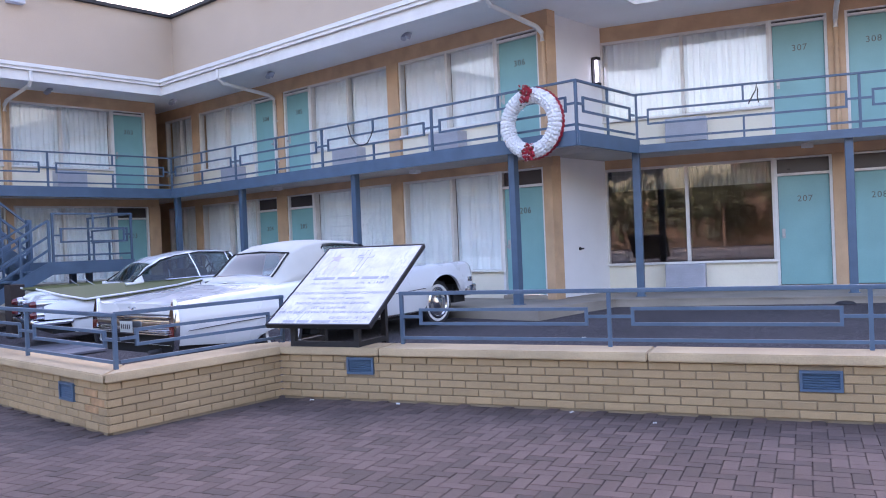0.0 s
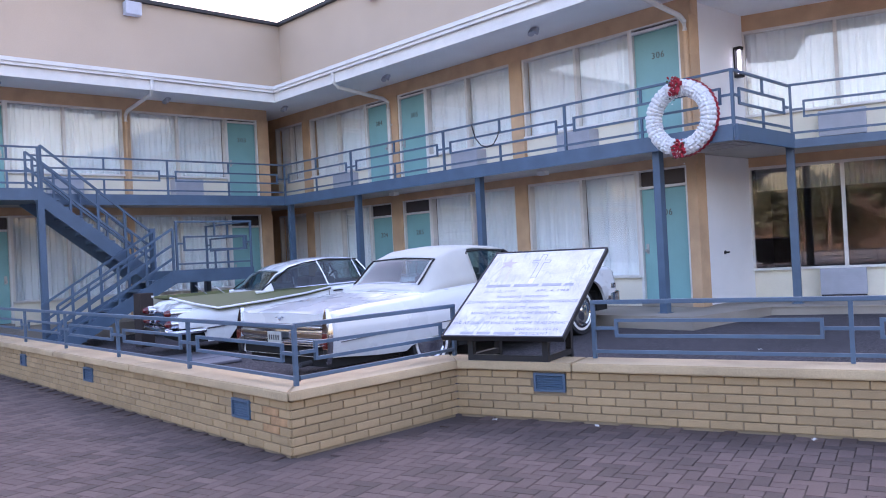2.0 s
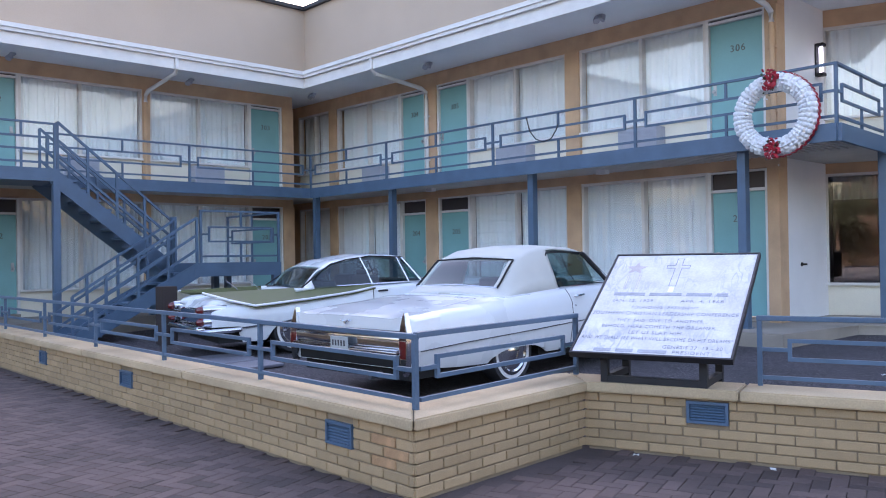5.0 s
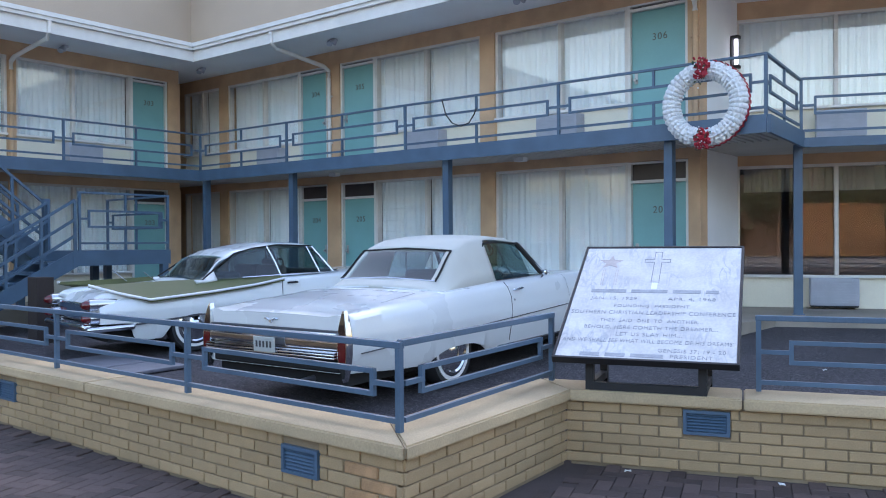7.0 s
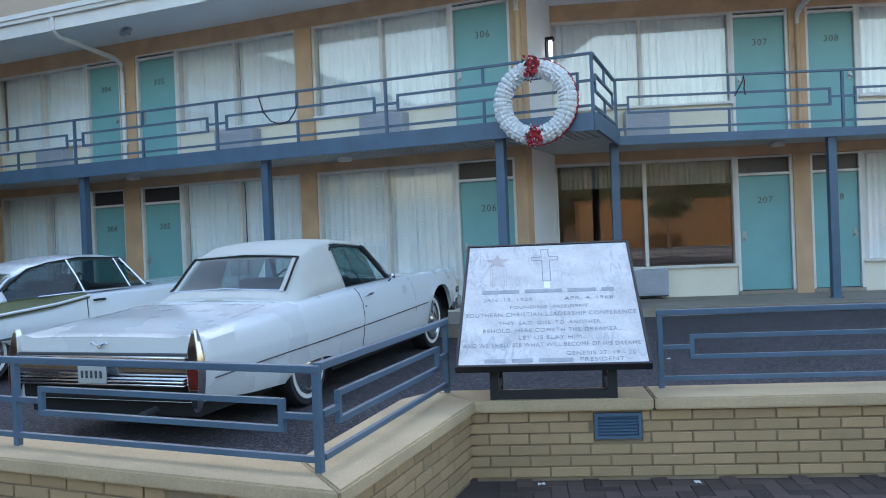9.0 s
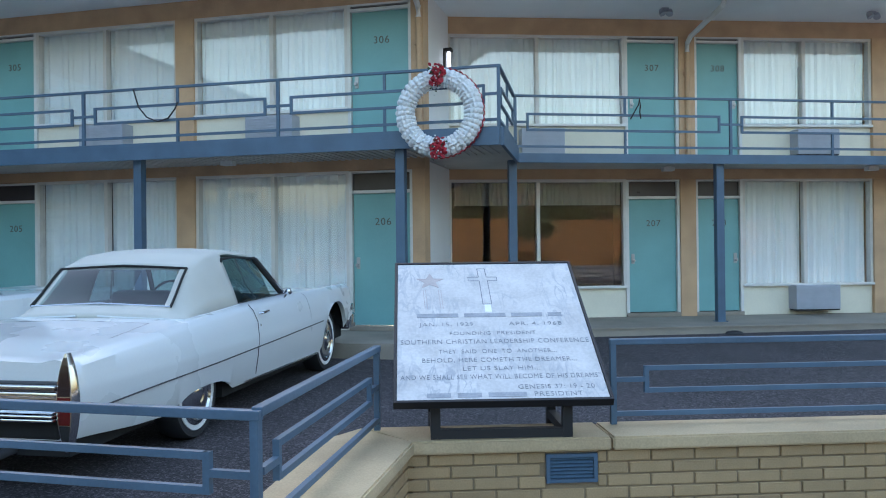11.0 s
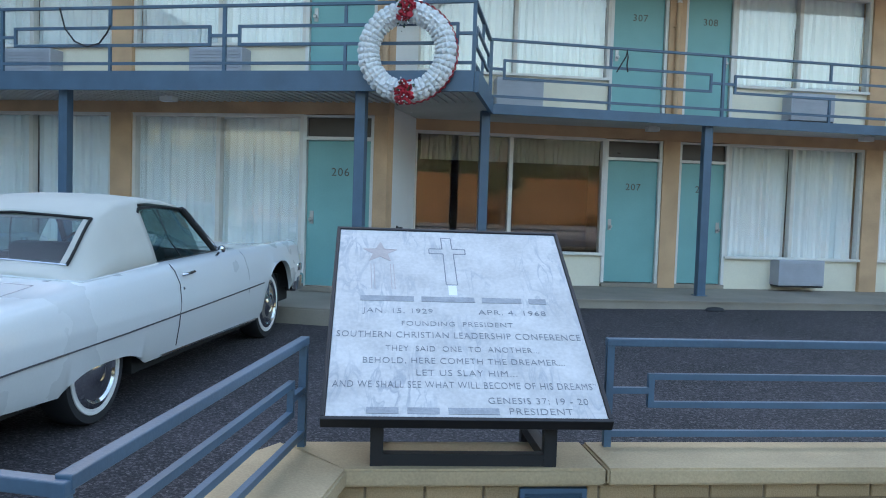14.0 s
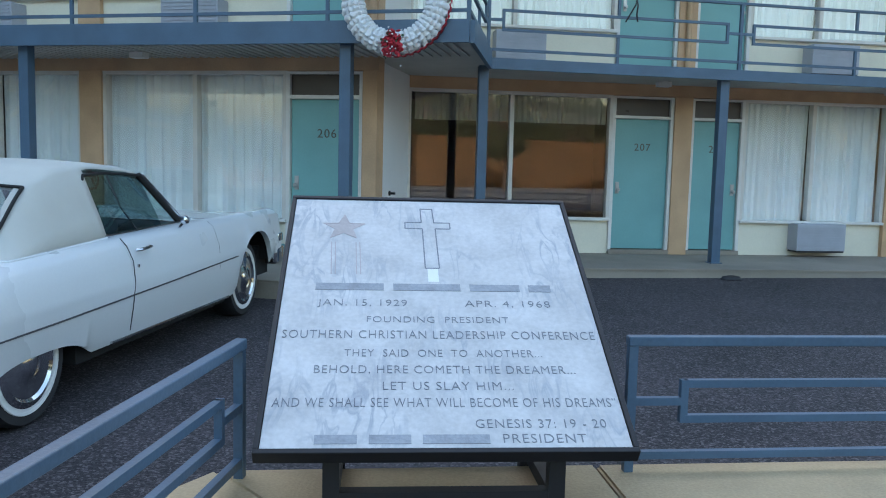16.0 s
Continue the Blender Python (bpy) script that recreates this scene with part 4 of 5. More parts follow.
# ---- cars ----
M_CARWHITE = material("white_car_paint", (0.66, 0.68, 0.68), 0.28, spread=0.03, stain=1, fine=60, bump=0.0, coat=0.6)
M_VINYL = material("cream_vinyl_roof", (0.50, 0.495, 0.445), 0.65, spread=0.06, stain=3, fine=220, bump=0.2)
M_OLIVE = material("olive_green_car_paint", (0.088, 0.098, 0.032), 0.55, spread=0.08, stain=2, bump=0.0, coat=0.0)
M_RUBBER = material("black_tyre_rubber", (0.02, 0.02, 0.022), 0.75, spread=0.2, stain=5, fine=120, bump=0.1)
M_WHITEWALL = material("white_tyre_wall", (0.72, 0.71, 0.68), 0.6, spread=0.06, stain=6, bump=0.02)
M_UNDER = material("black_underbody", (0.012, 0.012, 0.012), 0.85, spread=0.2)
M_SEAT = material("dark_teal_upholstery", (0.03, 0.045, 0.05), 0.6, spread=0.2, stain=5)
M_RED = material("red_lamp_lens", (0.10, 0.008, 0.009), 0.15, spread=0.1, stain=10, bump=0.0, coat=0.6)
M_SMOKED = material("smoked_red_lens", (0.022, 0.010, 0.010), 0.15, spread=0.15, stain=10, bump=0.0, coat=0.3)
M_SEAM = material("dark_panel_gap", (0.06, 0.06, 0.065), 0.7, spread=0.1)
M_PLATE = material("pale_number_plate", (0.42, 0.44, 0.42), 0.4, spread=0.06, stain=10)


def curve_of(*pairs):
    """A smooth height or width along the car, through (x, value) pairs."""
    xs, vs = [p[0] for p in pairs], [p[1] for p in pairs]

    def at(x):
        if x <= xs[0]:
            return vs[0]
        for a, b, p, q in zip(xs, xs[1:], vs, vs[1:]):
            if x <= b:
                k = (x - a) / (b - a)
                k = k * k * (3 - 2 * k) * 0.5 + k * 0.5
                return p + (q - p) * k
        return vs[-1]

    return at


def loft(rows):
    """A skin over cross sections, each a list of points from the left sill over the top to the right sill."""
    bm = bmesh.new()
    rings = [[bm.verts.new(p) for p in row] for row in rows]
    for a, b in zip(rings, rings[1:]):
        for i in range(len(a) - 1):
            bm.faces.new((a[i], a[i + 1], b[i + 1], b[i]))
    return bm, rings


def body_shell(x0, x1, zc, zs, ws, wm, zb, arches, belt, cockpit, crest=0.80):
    """The car's lower body: open over the cockpit, with wheel openings in the sides."""
    def arch(x):
        top = 0.0
        for cx, half, h, p in arches:
            d = abs(x - cx) / half
            if d < 1:
                top = max(top, h * (1 - d ** p) ** (1 / p))
        return top

    n = 150
    rows = []
    for i in range(n + 1):
        x = x0 + (x1 - x0) * i / n
        c, s, w, m, b, a = zc(x), zs(x), ws(x), wm(x), zb(x), arch(x)
        half = [(0.0, c), (0.25, c), (0.5, c - 0.004), (0.70, c - 0.012), (crest - 0.04, (c + s) / 2 - 0.004), (crest + 0.01, s), (w - 0.05, s - 0.006), (w, s - 0.05), ((w + m) / 2, (s + belt) / 2 - 0.03), (m - 0.004, belt + 0.02), (m, belt - 0.02), (m - 0.008, belt - 0.14), (m - 0.03, b + 0.06), (m - 0.055, b)]
        k = min(1.0, (i / n) / 0.012, (1 - i / n) / 0.012)
        half = [(y * (0.97 + 0.03 * k), max(z, min(a, s - 0.06))) for y, z in half]
        rows.append([(x, -y, z) for y, z in half[::-1]] + [(x, y, z) for y, z in half[1:]])
    bm, rings = loft(rows)
    gone = [f for f in bm.faces if cockpit[0] < f.calc_center_median().x < cockpit[1] and abs(f.calc_center_median().y) < 0.68]
    bmesh.ops.delete(bm, geom=gone, context="FACES")
    for ring, flip in ((rings[0], True), (rings[-1], False)):
        bm.faces.new(ring if flip else ring[::-1])
    bmesh.ops.remove_doubles(bm, verts=list(bm.verts), dist=0.0008)
    return bm


def wheel_on(car, x, y, r, side, rim_r=0.205, cap=True):
    w = part("wheel", lathe(bmesh.new(), [(r * 0.80, -0.10), (r * 0.95, -0.105), (r, -0.07), (r, 0.07), (r * 0.95, 0.105), (r * 0.70, 0.10), (rim_r, 0.06)], Matrix(), 40), M_RUBBER, car, "black tyre with a white wall and chrome wheel cover", smooth=True)
    w.matrix_basis = pose(x, y, r, -90 * side, 0, 0)
    part("white_band", lathe(bmesh.new(), [(r * 0.755, 0.1005), (r * 0.76, 0.108), (r * 0.805, 0.110), (r * 0.815, 0.104)], Matrix(), 40), M_WHITEWALL, w, "white tyre band", smooth=True)
    part("wheel_cover", lathe(bmesh.new(), [(r * 0.70, 0.095), (r * 0.70, 0.108), (r * 0.60, 0.122), (r * 0.55, 0.108), (r * 0.40, 0.112), (r * 0.24, 0.118), (r * 0.20, 0.128), (r * 0.10, 0.14), (0.004, 0.143)], Matrix(), 40), M_CHROME, w, "chrome wheel cover", smooth=True)
    return w


def greenhouse(car, stations, is_rear, is_side, roof_mat, name="roof_shell", split=None):
    """Roof and glass over one net of cross sections. stations: (x, top, rail half width, rail height, belt half width, belt height)."""
    rows = []
    for x, top, rw, rz, bw, bz in stations:
        half = [(0, top), (rw * 0.45, top - 0.003), (rw * 0.86, top - 0.018), (rw * 0.95, top - 0.034), (rw, rz), (rw + (bw - rw) * 0.35, rz + (bz - rz) * 0.33), (rw + (bw - rw) * 0.72, rz + (bz - rz) * 0.68), (bw, bz)]
        rows.append([(x, -y, z) for y, z in half[::-1]] + [(x, y, z) for y, z in half[1:]])
    kinds = {"roof": [], "rear": [], "right": [], "left": []}
    for i in range(len(rows) - 1):
        for j in range(14):
            mx = (stations[i][0] + stations[i + 1][0]) / 2
            col = j if j < 7 else 13 - j  # 0 is at the belt, 6 at the middle
            kind = "rear" if is_rear(mx, col) else ("left" if j > 7 else "right") if is_side(mx, col) else "roof"
            kinds[kind].append((i, j))
    out = {}
    for kind, cells in kinds.items():
        bm = bmesh.new()
        vs = {}
        for i, j in cells:
            f = []
            for a, b in ((i, j), (i, j + 1), (i + 1, j + 1), (i + 1, j)):
                if (a, b) not in vs:
                    vs[a, b] = bm.verts.new(rows[a][b])
                f.append(vs[a, b])
            bm.faces.new(f)
        if not cells:
            bm.free()
            continue
        if kind == "roof":
            ob = part(name, bm, roof_mat, car, smooth=True)
            sol = ob.modifiers.new("thickness", "SOLIDIFY")
            sol.thickness, sol.offset = 0.035, -1
        else:
            ob = part({"rear": "rear_window"}.get(kind, "side_window"), bm, M_CARGLASS if kind == "rear" else M_SIDEGLASS, car, smooth=True)
            ob.visible_shadow = False
        out[kind] = ob
    return out


def strip(car, name, path, r, mat, sides=6, label=""):
    return part(name, tube(bmesh.new(), path, r, sides), mat, car, label, smooth=True)


def long_hardtop():
    x, y = -9.013, 7.34
    car = thing("car", pose(x, y, lot_z(y) + 0.004, 0, -1.37, 93.19) @ Matrix.Diagonal((0.994, 0.994, 1.035, 1)), "long white two-door hardtop with a cream vinyl roof, parked", "car", "parked cars")
    zc = curve_of((-1.58, 0.835), (-1.50, 0.85), (-0.9, 0.90), (-0.1, 0.945), (2.2, 0.965), (3.2, 0.95), (4.15, 0.90))
    zs = curve_of((-1.58, 0.845), (-0.8, 0.885), (0.1, 0.92), (1.2, 0.955), (2.2, 0.96), (3.3, 0.965), (4.05, 0.965), (4.18, 0.92))
    ws = curve_of((-1.58, 0.905), (-0.5, 0.945), (1.0, 0.945), (3.0, 0.94), (4.18, 0.92))
    wm = curve_of((-1.58, 0.93), (-0.3, 1.0), (1.5, 1.005), (3.2, 1.0), (4.18, 0.96))
    zb = curve_of((-1.58, 0.36), (-0.8, 0.30), (-0.4, 0.285), (0.6, 0.29), (2.6, 0.27), (3.7, 0.34), (3.92, 0.46), (4.18, 0.50))
    shell = body_shell(-1.58, 4.18, zc, zs, ws, wm, zb, [(0.05, 0.60, 0.405, 2.8), (3.37, 0.52, 0.79, 2.4)], 0.66, (-0.05, 2.35))
    part("body", shell, M_CARWHITE, car, smooth=True)
    part("underbody", boxes((-1.5, -0.5, -0.82, 0.82, 0.24, 0.60), (-0.5, 0.5, -0.62, 0.62, 0.24, 0.60), (0.5, 2.8, -0.88, 0.88, 0.22, 0.40), (2.8, 3.8, -0.62, 0.62, 0.24, 0.66), (3.8, 4.1, -0.8, 0.8, 0.3, 0.6)), M_UNDER, car)
    for cx in (0.0, 3.29):  # wheel houses
        part("wheel_house", boxes((cx - 0.6, cx + 0.58, -0.88, 0.88, 0.80, 0.83), (cx - 0.63, cx - 0.6, -0.90, 0.90, 0.3, 0.8), (cx + 0.58, cx + 0.61, -0.88, 0.88, 0.46, 0.8)), M_UNDER, car)
    for wx in (0.0, 3.29):
        for s in (-1, 1):
            wheel_on(car, wx, s * (0.80 if wx < 1 else 0.765), 0.355, s)
    st = []
    for i in range(34):
        x = -0.10 + i * 0.06
        top = curve_of((-0.10, 0.965), (0.0, 1.0), (0.52, 1.37), (0.75, 1.435), (1.15, 1.465), (1.6, 1.435), (1.88, 1.39))(x)
        rw = curve_of((-0.10, 0.70), (0.5, 0.635), (1.2, 0.615), (1.9, 0.60))(x)
        st.append((x, top, rw, max(0.935, top - 0.06), 0.802, zs(x) - 0.008))
    st = [s for s in st if s[0] < 1.86]
    greenhouse(car, st, lambda x, c: 0.05 < x < 0.45 and c >= 5, lambda x, c: x > 1.02 and c <= 2, M_VINYL, "vinyl_roof")
    # dark surround of the rear window, along its four sides
    def on_roof(x, f):
        q = min(st, key=lambda r: abs(r[0] - x))
        return (q[0] - 0.006, f * q[2] * 0.95, q[1] - 0.026 * abs(f) + 0.004)

    strip(car, "rear_window_trim", [on_roof(0.08, f) for f in (-1, -0.6, 0, 0.6, 1)], 0.008, M_CHROME)
    strip(car, "rear_window_trim", [on_roof(0.44, f) for f in (-1, -0.6, 0, 0.6, 1)], 0.011, M_UNDER)
    for s in (-1, 1):
        strip(car, "rear_window_trim", [on_roof(0.08 + k * 0.06, s) for k in range(7)], 0.012, M_UNDER)
    # windscreen and its pillars
    ws_bm = bmesh.new()
    tops, lows = [], []
    for k in range(9):
        f = -1 + k / 4
        tops.append(ws_bm.verts.new((1.86 - 0.05 * f * f, 0.60 * f, 1.355 - 0.02 * f * f)))
        lows.append(ws_bm.verts.new((2.42 - 0.22 * f * f, 0.74 * f, 0.965)))
    for k in range(8):
        ws_bm.faces.new((tops[k], tops[k + 1], lows[k + 1], lows[k]))
    part("windscreen", ws_bm, M_CARGLASS, car, smooth=True).visible_shadow = False
    for s in (-1, 1):
        strip(car, "windscreen_pillar", [(1.82, s * 0.605, 1.345), (2.21, s * 0.755, 0.96)], 0.026, M_UNDER, 8, "dark windscreen pillar")
        strip(car, "pillar_trim", [(1.85, s * 0.625, 1.345), (2.24, s * 0.778, 0.965)], 0.011, M_CHROME)
        strip(car, "window_trim", [(1.02, s * 0.80, 0.962), (2.2, s * 0.80, 0.972)], 0.010, M_CHROME)
        strip(car, "drip_rail", [(1.0, s * 0.648, 1.335), (1.02, s * 0.64, 1.365), (1.3, s * 0.632, 1.372), (1.83, s * 0.618, 1.345)], 0.011, M_UNDER)
        strip(car, "quarter_divider", [(1.30, s * 0.648, 1.36), (1.36, s * 0.72, 1.13), (1.46, s * 0.795, 0.96)], 0.006, M_SEAM)
        strip(car, "roof_hem", [(-0.11, s * 0.10, 0.958), (-0.10, s * 0.70, 0.935), (0.0, s * 0.81, zs(0.0) + 0.002), (0.5, s * 0.81, zs(0.5) + 0.002), (1.02, s * 0.81, zs(1.02) + 0.002)], 0.009, M_CARWHITE, label="bright trim round the vinyl roof")
        part("door_trim", boxes((1.06, 2.12, s * 0.735 - 0.03, s * 0.735 + 0.03, 0.5, 0.965)), M_SEAT, car)
        # mirror
        mi = part("door_mirror", lathe(bmesh.new(), [(0.01, 0), (0.03, 0.01), (0.034, 0.035), (0.016, 0.06)], pose(1.86, s * 0.96, 1.01, 0, 90, 0), 16), M_CHROME, car, "chrome door mirror", smooth=True)
        strip(car, "mirror_stalk", [(1.89, s * 0.91, 0.95), (1.89, s * 0.96, 1.01)], 0.010, M_CHROME)
        # side line, door gaps, handle
        strip(car, "side_moulding", [(-1.45, s * 0.945, 0.52), (-0.8, s * 0.987, 0.545), (0.2, s * 1.001, 0.56), (1.6, s * 1.006, 0.59), (2.8, s * 1.004, 0.62), (2.84, s * 1.002, 0.62)], 0.0055, M_SEAM, label="thin dark side moulding")
        strip(car, "door_gap", [(1.02, s * 0.905, 0.953), (1.03, s * 0.95, 0.90), (1.05, s * 0.985, 0.80), (1.04, s * 1.003, 0.66), (1.01, s * 1.0, 0.5), (1.0, s * 0.975, 0.34)], 0.0038, M_SEAM)
        strip(car, "door_gap", [(2.42, s * 0.90, 0.957), (2.44, s * 0.947, 0.91), (2.46, s * 0.99, 0.76), (2.46, s * 1.001, 0.6), (2.44, s * 0.97, 0.34)], 0.0012, M_SEAM)
        strip(car, "door_handle", [(1.12, s * 0.968, 0.865), (1.15, s * 0.996, 0.87), (1.29, s * 0.993, 0.875), (1.32, s * 0.964, 0.875)], 0.011, M_CHROME, 8, "chrome door handle")
        part("door_lock", lathe(bmesh.new(), [(0.013, 0), (0.012, 0.008)], pose(1.12, s * 0.98, 0.76, -90 * s), 12), M_CHROME, car)
        strip(car, "rocker_moulding", [(0.78, s * 0.962, 0.30), (2.7, s * 0.965, 0.285)], 0.012, M_CHROME)
        # tail lamp blade
        levels = [k / 12 for k in range(13)]
        bl = bmesh.new()
        rings = []
        for v in levels:
            z = 0.30 + 0.585 * v
            w = 0.006 + 0.058 * math.sin(math.pi * v) ** 0.8
            back, yc = -1.65 + 0.06 * v * v + 0.03 * (1 - v) ** 2, s * (0.882 - 0.012 * v)
            rings.append([bl.verts.new(q) for q in ((-1.565 + 0.02 * v, yc - w, z), (back + 0.03, yc - w, z), (back, yc - w * 0.85, z), (back, yc + w * 0.85, z), (back + 0.03, yc + w, z), (-1.565 + 0.02 * v, yc + w, z))])
        for lo, hi in zip(rings, rings[1:]):
            for i in range(6):
                j = (i + 1) % 6
                bl.faces.new((lo[i], lo[j], hi[j], hi[i]))
        bl.faces.new(rings[0][::-1])
        bl.faces.new(rings[-1])
        blade = part("tail_lamp", bl, M_CHROME, car, "tall chrome tail lamp blade with red lenses", smooth=True)
        for v0, v1, mat in ((0.05, 0.27, M_UNDER), (0.28, 0.56, M_RED), (0.57, 0.96, M_SMOKED)):
            ln_ = bmesh.new()
            pair = []
            for k in range(6):
                v = v0 + (v1 - v0) * k / 5
                w = (0.006 + 0.058 * math.sin(math.pi * v) ** 0.8) * 0.84
                back, yc, z = -1.654 + 0.06 * v * v + 0.03 * (1 - v) ** 2, s * (0.882 - 0.012 * v), 0.30 + 0.585 * v
                pair.append([ln_.verts.new(q) for q in ((back + 0.02, yc - w, z), (back, yc - w * 0.8, z), (back, yc + w * 0.8, z), (back + 0.02, yc + w, z))])
            for lo, hi in zip(pair, pair[1:]):
                for i in range(4):
                    j = (i + 1) % 4
                    ln_.faces.new((lo[i], lo[j], hi[j], hi[i]))
            ln_.faces.new(pair[0][::-1])
            ln_.faces.new(pair[-1])
            part("lens", ln_, mat, blade, smooth=False)
        # front lamp cluster and bumper end
        part("side_lamp", bbox(4.0, 4.13, s * 0.95 - 0.02, s * 0.95 + 0.02, 0.63, 0.71, 0.01), M_CHROME, car, smooth=True)
        part("bumper_end", soften(box(bmesh.new(), 3.95, 4.25, s * 0.89 - 0.07, s * 0.89 + 0.07, 0.40, 0.585), 0.03, 3), M_CHROME, car, smooth=True)
    # tail panel: two bright bars, plate and valance
    part("tail_panel", soften(box(bmesh.new(), -1.60, -1.55, -0.83, 0.83, 0.57, 0.66), 0.008), M_CARWHITE, car)
    part("tail_grille", soften(box(bmesh.new(), -1.606, -1.56, -0.83, 0.83, 0.70, 0.716), 0.004), M_SEAM, car, "dark slot over the rear bumper")
    for z0, z1, d in ((0.665, 0.70, 0.05), (0.555, 0.655, 0.025), (0.51, 0.53, 0.085), (0.535, 0.548, 0.07), (0.485, 0.505, 0.08)):
        part("bumper_bar", soften(box(bmesh.new(), -1.60 - d, -1.555, -0.83, 0.83, z0, z1), 0.008), M_CHROME, car, "chrome rear bumper bar", smooth=True)
    # black colour on the valance stands in for the shadow below the bumper
    part("valance", soften(box(bmesh.new(), -1.59, -1.50, -0.82, 0.82, 0.36, 0.482), 0.02), M_UNDER, car, "lower valance coloured dark for the shade under the bumper")
    plate = part("number_plate", soften(box(bmesh.new(), -1.70, -1.685, -0.135, 0.135, 0.505, 0.635), 0.004), M_PLATE, car, "pale number plate with plain dark bars")
    for k in range(5):
        part("plate_bar", boxes((-1.704, -1.7005, -0.10 + k * 0.045, -0.078 + k * 0.045, 0.545, 0.60)), M_SEAM, plate)
    strip(car, "boot_gap", [(-1.5, -0.74, 0.838), (-0.35, -0.70, 0.932), (-0.30, 0.0, 0.945), (-0.35, 0.70, 0.932), (-1.5, 0.74, 0.838)], 0.0012, M_SEAM)
    em = bmesh.new()
    for s in (-1, 1):
        tube(em, [(-1.606, 0, 0.765), (-1.606, s * 0.05, 0.79), (-1.60, s * 0.085, 0.785)], 0.008, 6)
    lathe(em, [(0.02, 0), (0.014, 0.012)], pose(-1.603, 0, 0.765, 0, -90, 0), 10)
    part("boot_badge", em, M_CHROME, car, "small chrome badge", smooth=True)
    part("front_panel", soften(box(bmesh.new(), 4.12, 4.195, -0.84, 0.84, 0.42, 0.84), 0.02), M_CHROME, car)
    tp = bmesh.new()
    tube(tp, [(-1.66, -0.42, 0.27), (-1.2, -0.42, 0.29)], 0.03, 10)
    part("exhaust_pipe", tp, M_SEAM, car, smooth=True)
    cabin(car, 0.35, 1.35, 1.95)


def cabin(car, back, front, dash):
    part("cabin_tub", boxes((back - 0.45, dash + 0.35, -0.80, 0.80, 0.42, 0.50), (back - 0.48, back - 0.35, -0.78, 0.78, 0.50, 0.92), (back - 0.4, dash + 0.3, -0.84, -0.78, 0.5, 0.86), (back - 0.4, dash + 0.3, 0.78, 0.84, 0.5, 0.86)), M_SEAT, car)
    part("parcel_shelf", boxes((back - 0.5, back - 0.05, -0.66, 0.66, 0.92, 0.935)), M_SEAT, car)
    part("rear_seat", soften(box(bmesh.new(), back - 0.1, back + 0.16, -0.70, 0.70, 0.5, 1.0), 0.05, 3), M_SEAT, car, smooth=True)
    for s in (-1, 1):
        part("front_seat", soften(box(bmesh.new(), front - 0.12, front + 0.1, s * 0.36 - 0.31, s * 0.36 + 0.31, 0.5, 1.06), 0.06, 3), M_SEAT, car, smooth=True)
        if s < 0:
            part("headrest", soften(box(bmesh.new(), front - 0.1, front + 0.02, s * 0.36 - 0.2, s * 0.36 + 0.16, 1.065, 1.15), 0.04, 3), M_SEAT, car, smooth=True)
    part("dashboard", soften(box(bmesh.new(), dash, dash + 0.35, -0.74, 0.74, 0.7, 0.96), 0.04, 3), M_SEAT, car, smooth=True)
    part("steering_wheel", tube(bmesh.new(), [(dash - 0.14 + 0.09 * math.sin(a), 0.36 + 0.2 * math.cos(a), 0.95 + 0.17 * math.sin(a)) for a in [k * math.tau / 20 for k in range(20)]], 0.013, 6, True), M_UNDER, car, smooth=True)


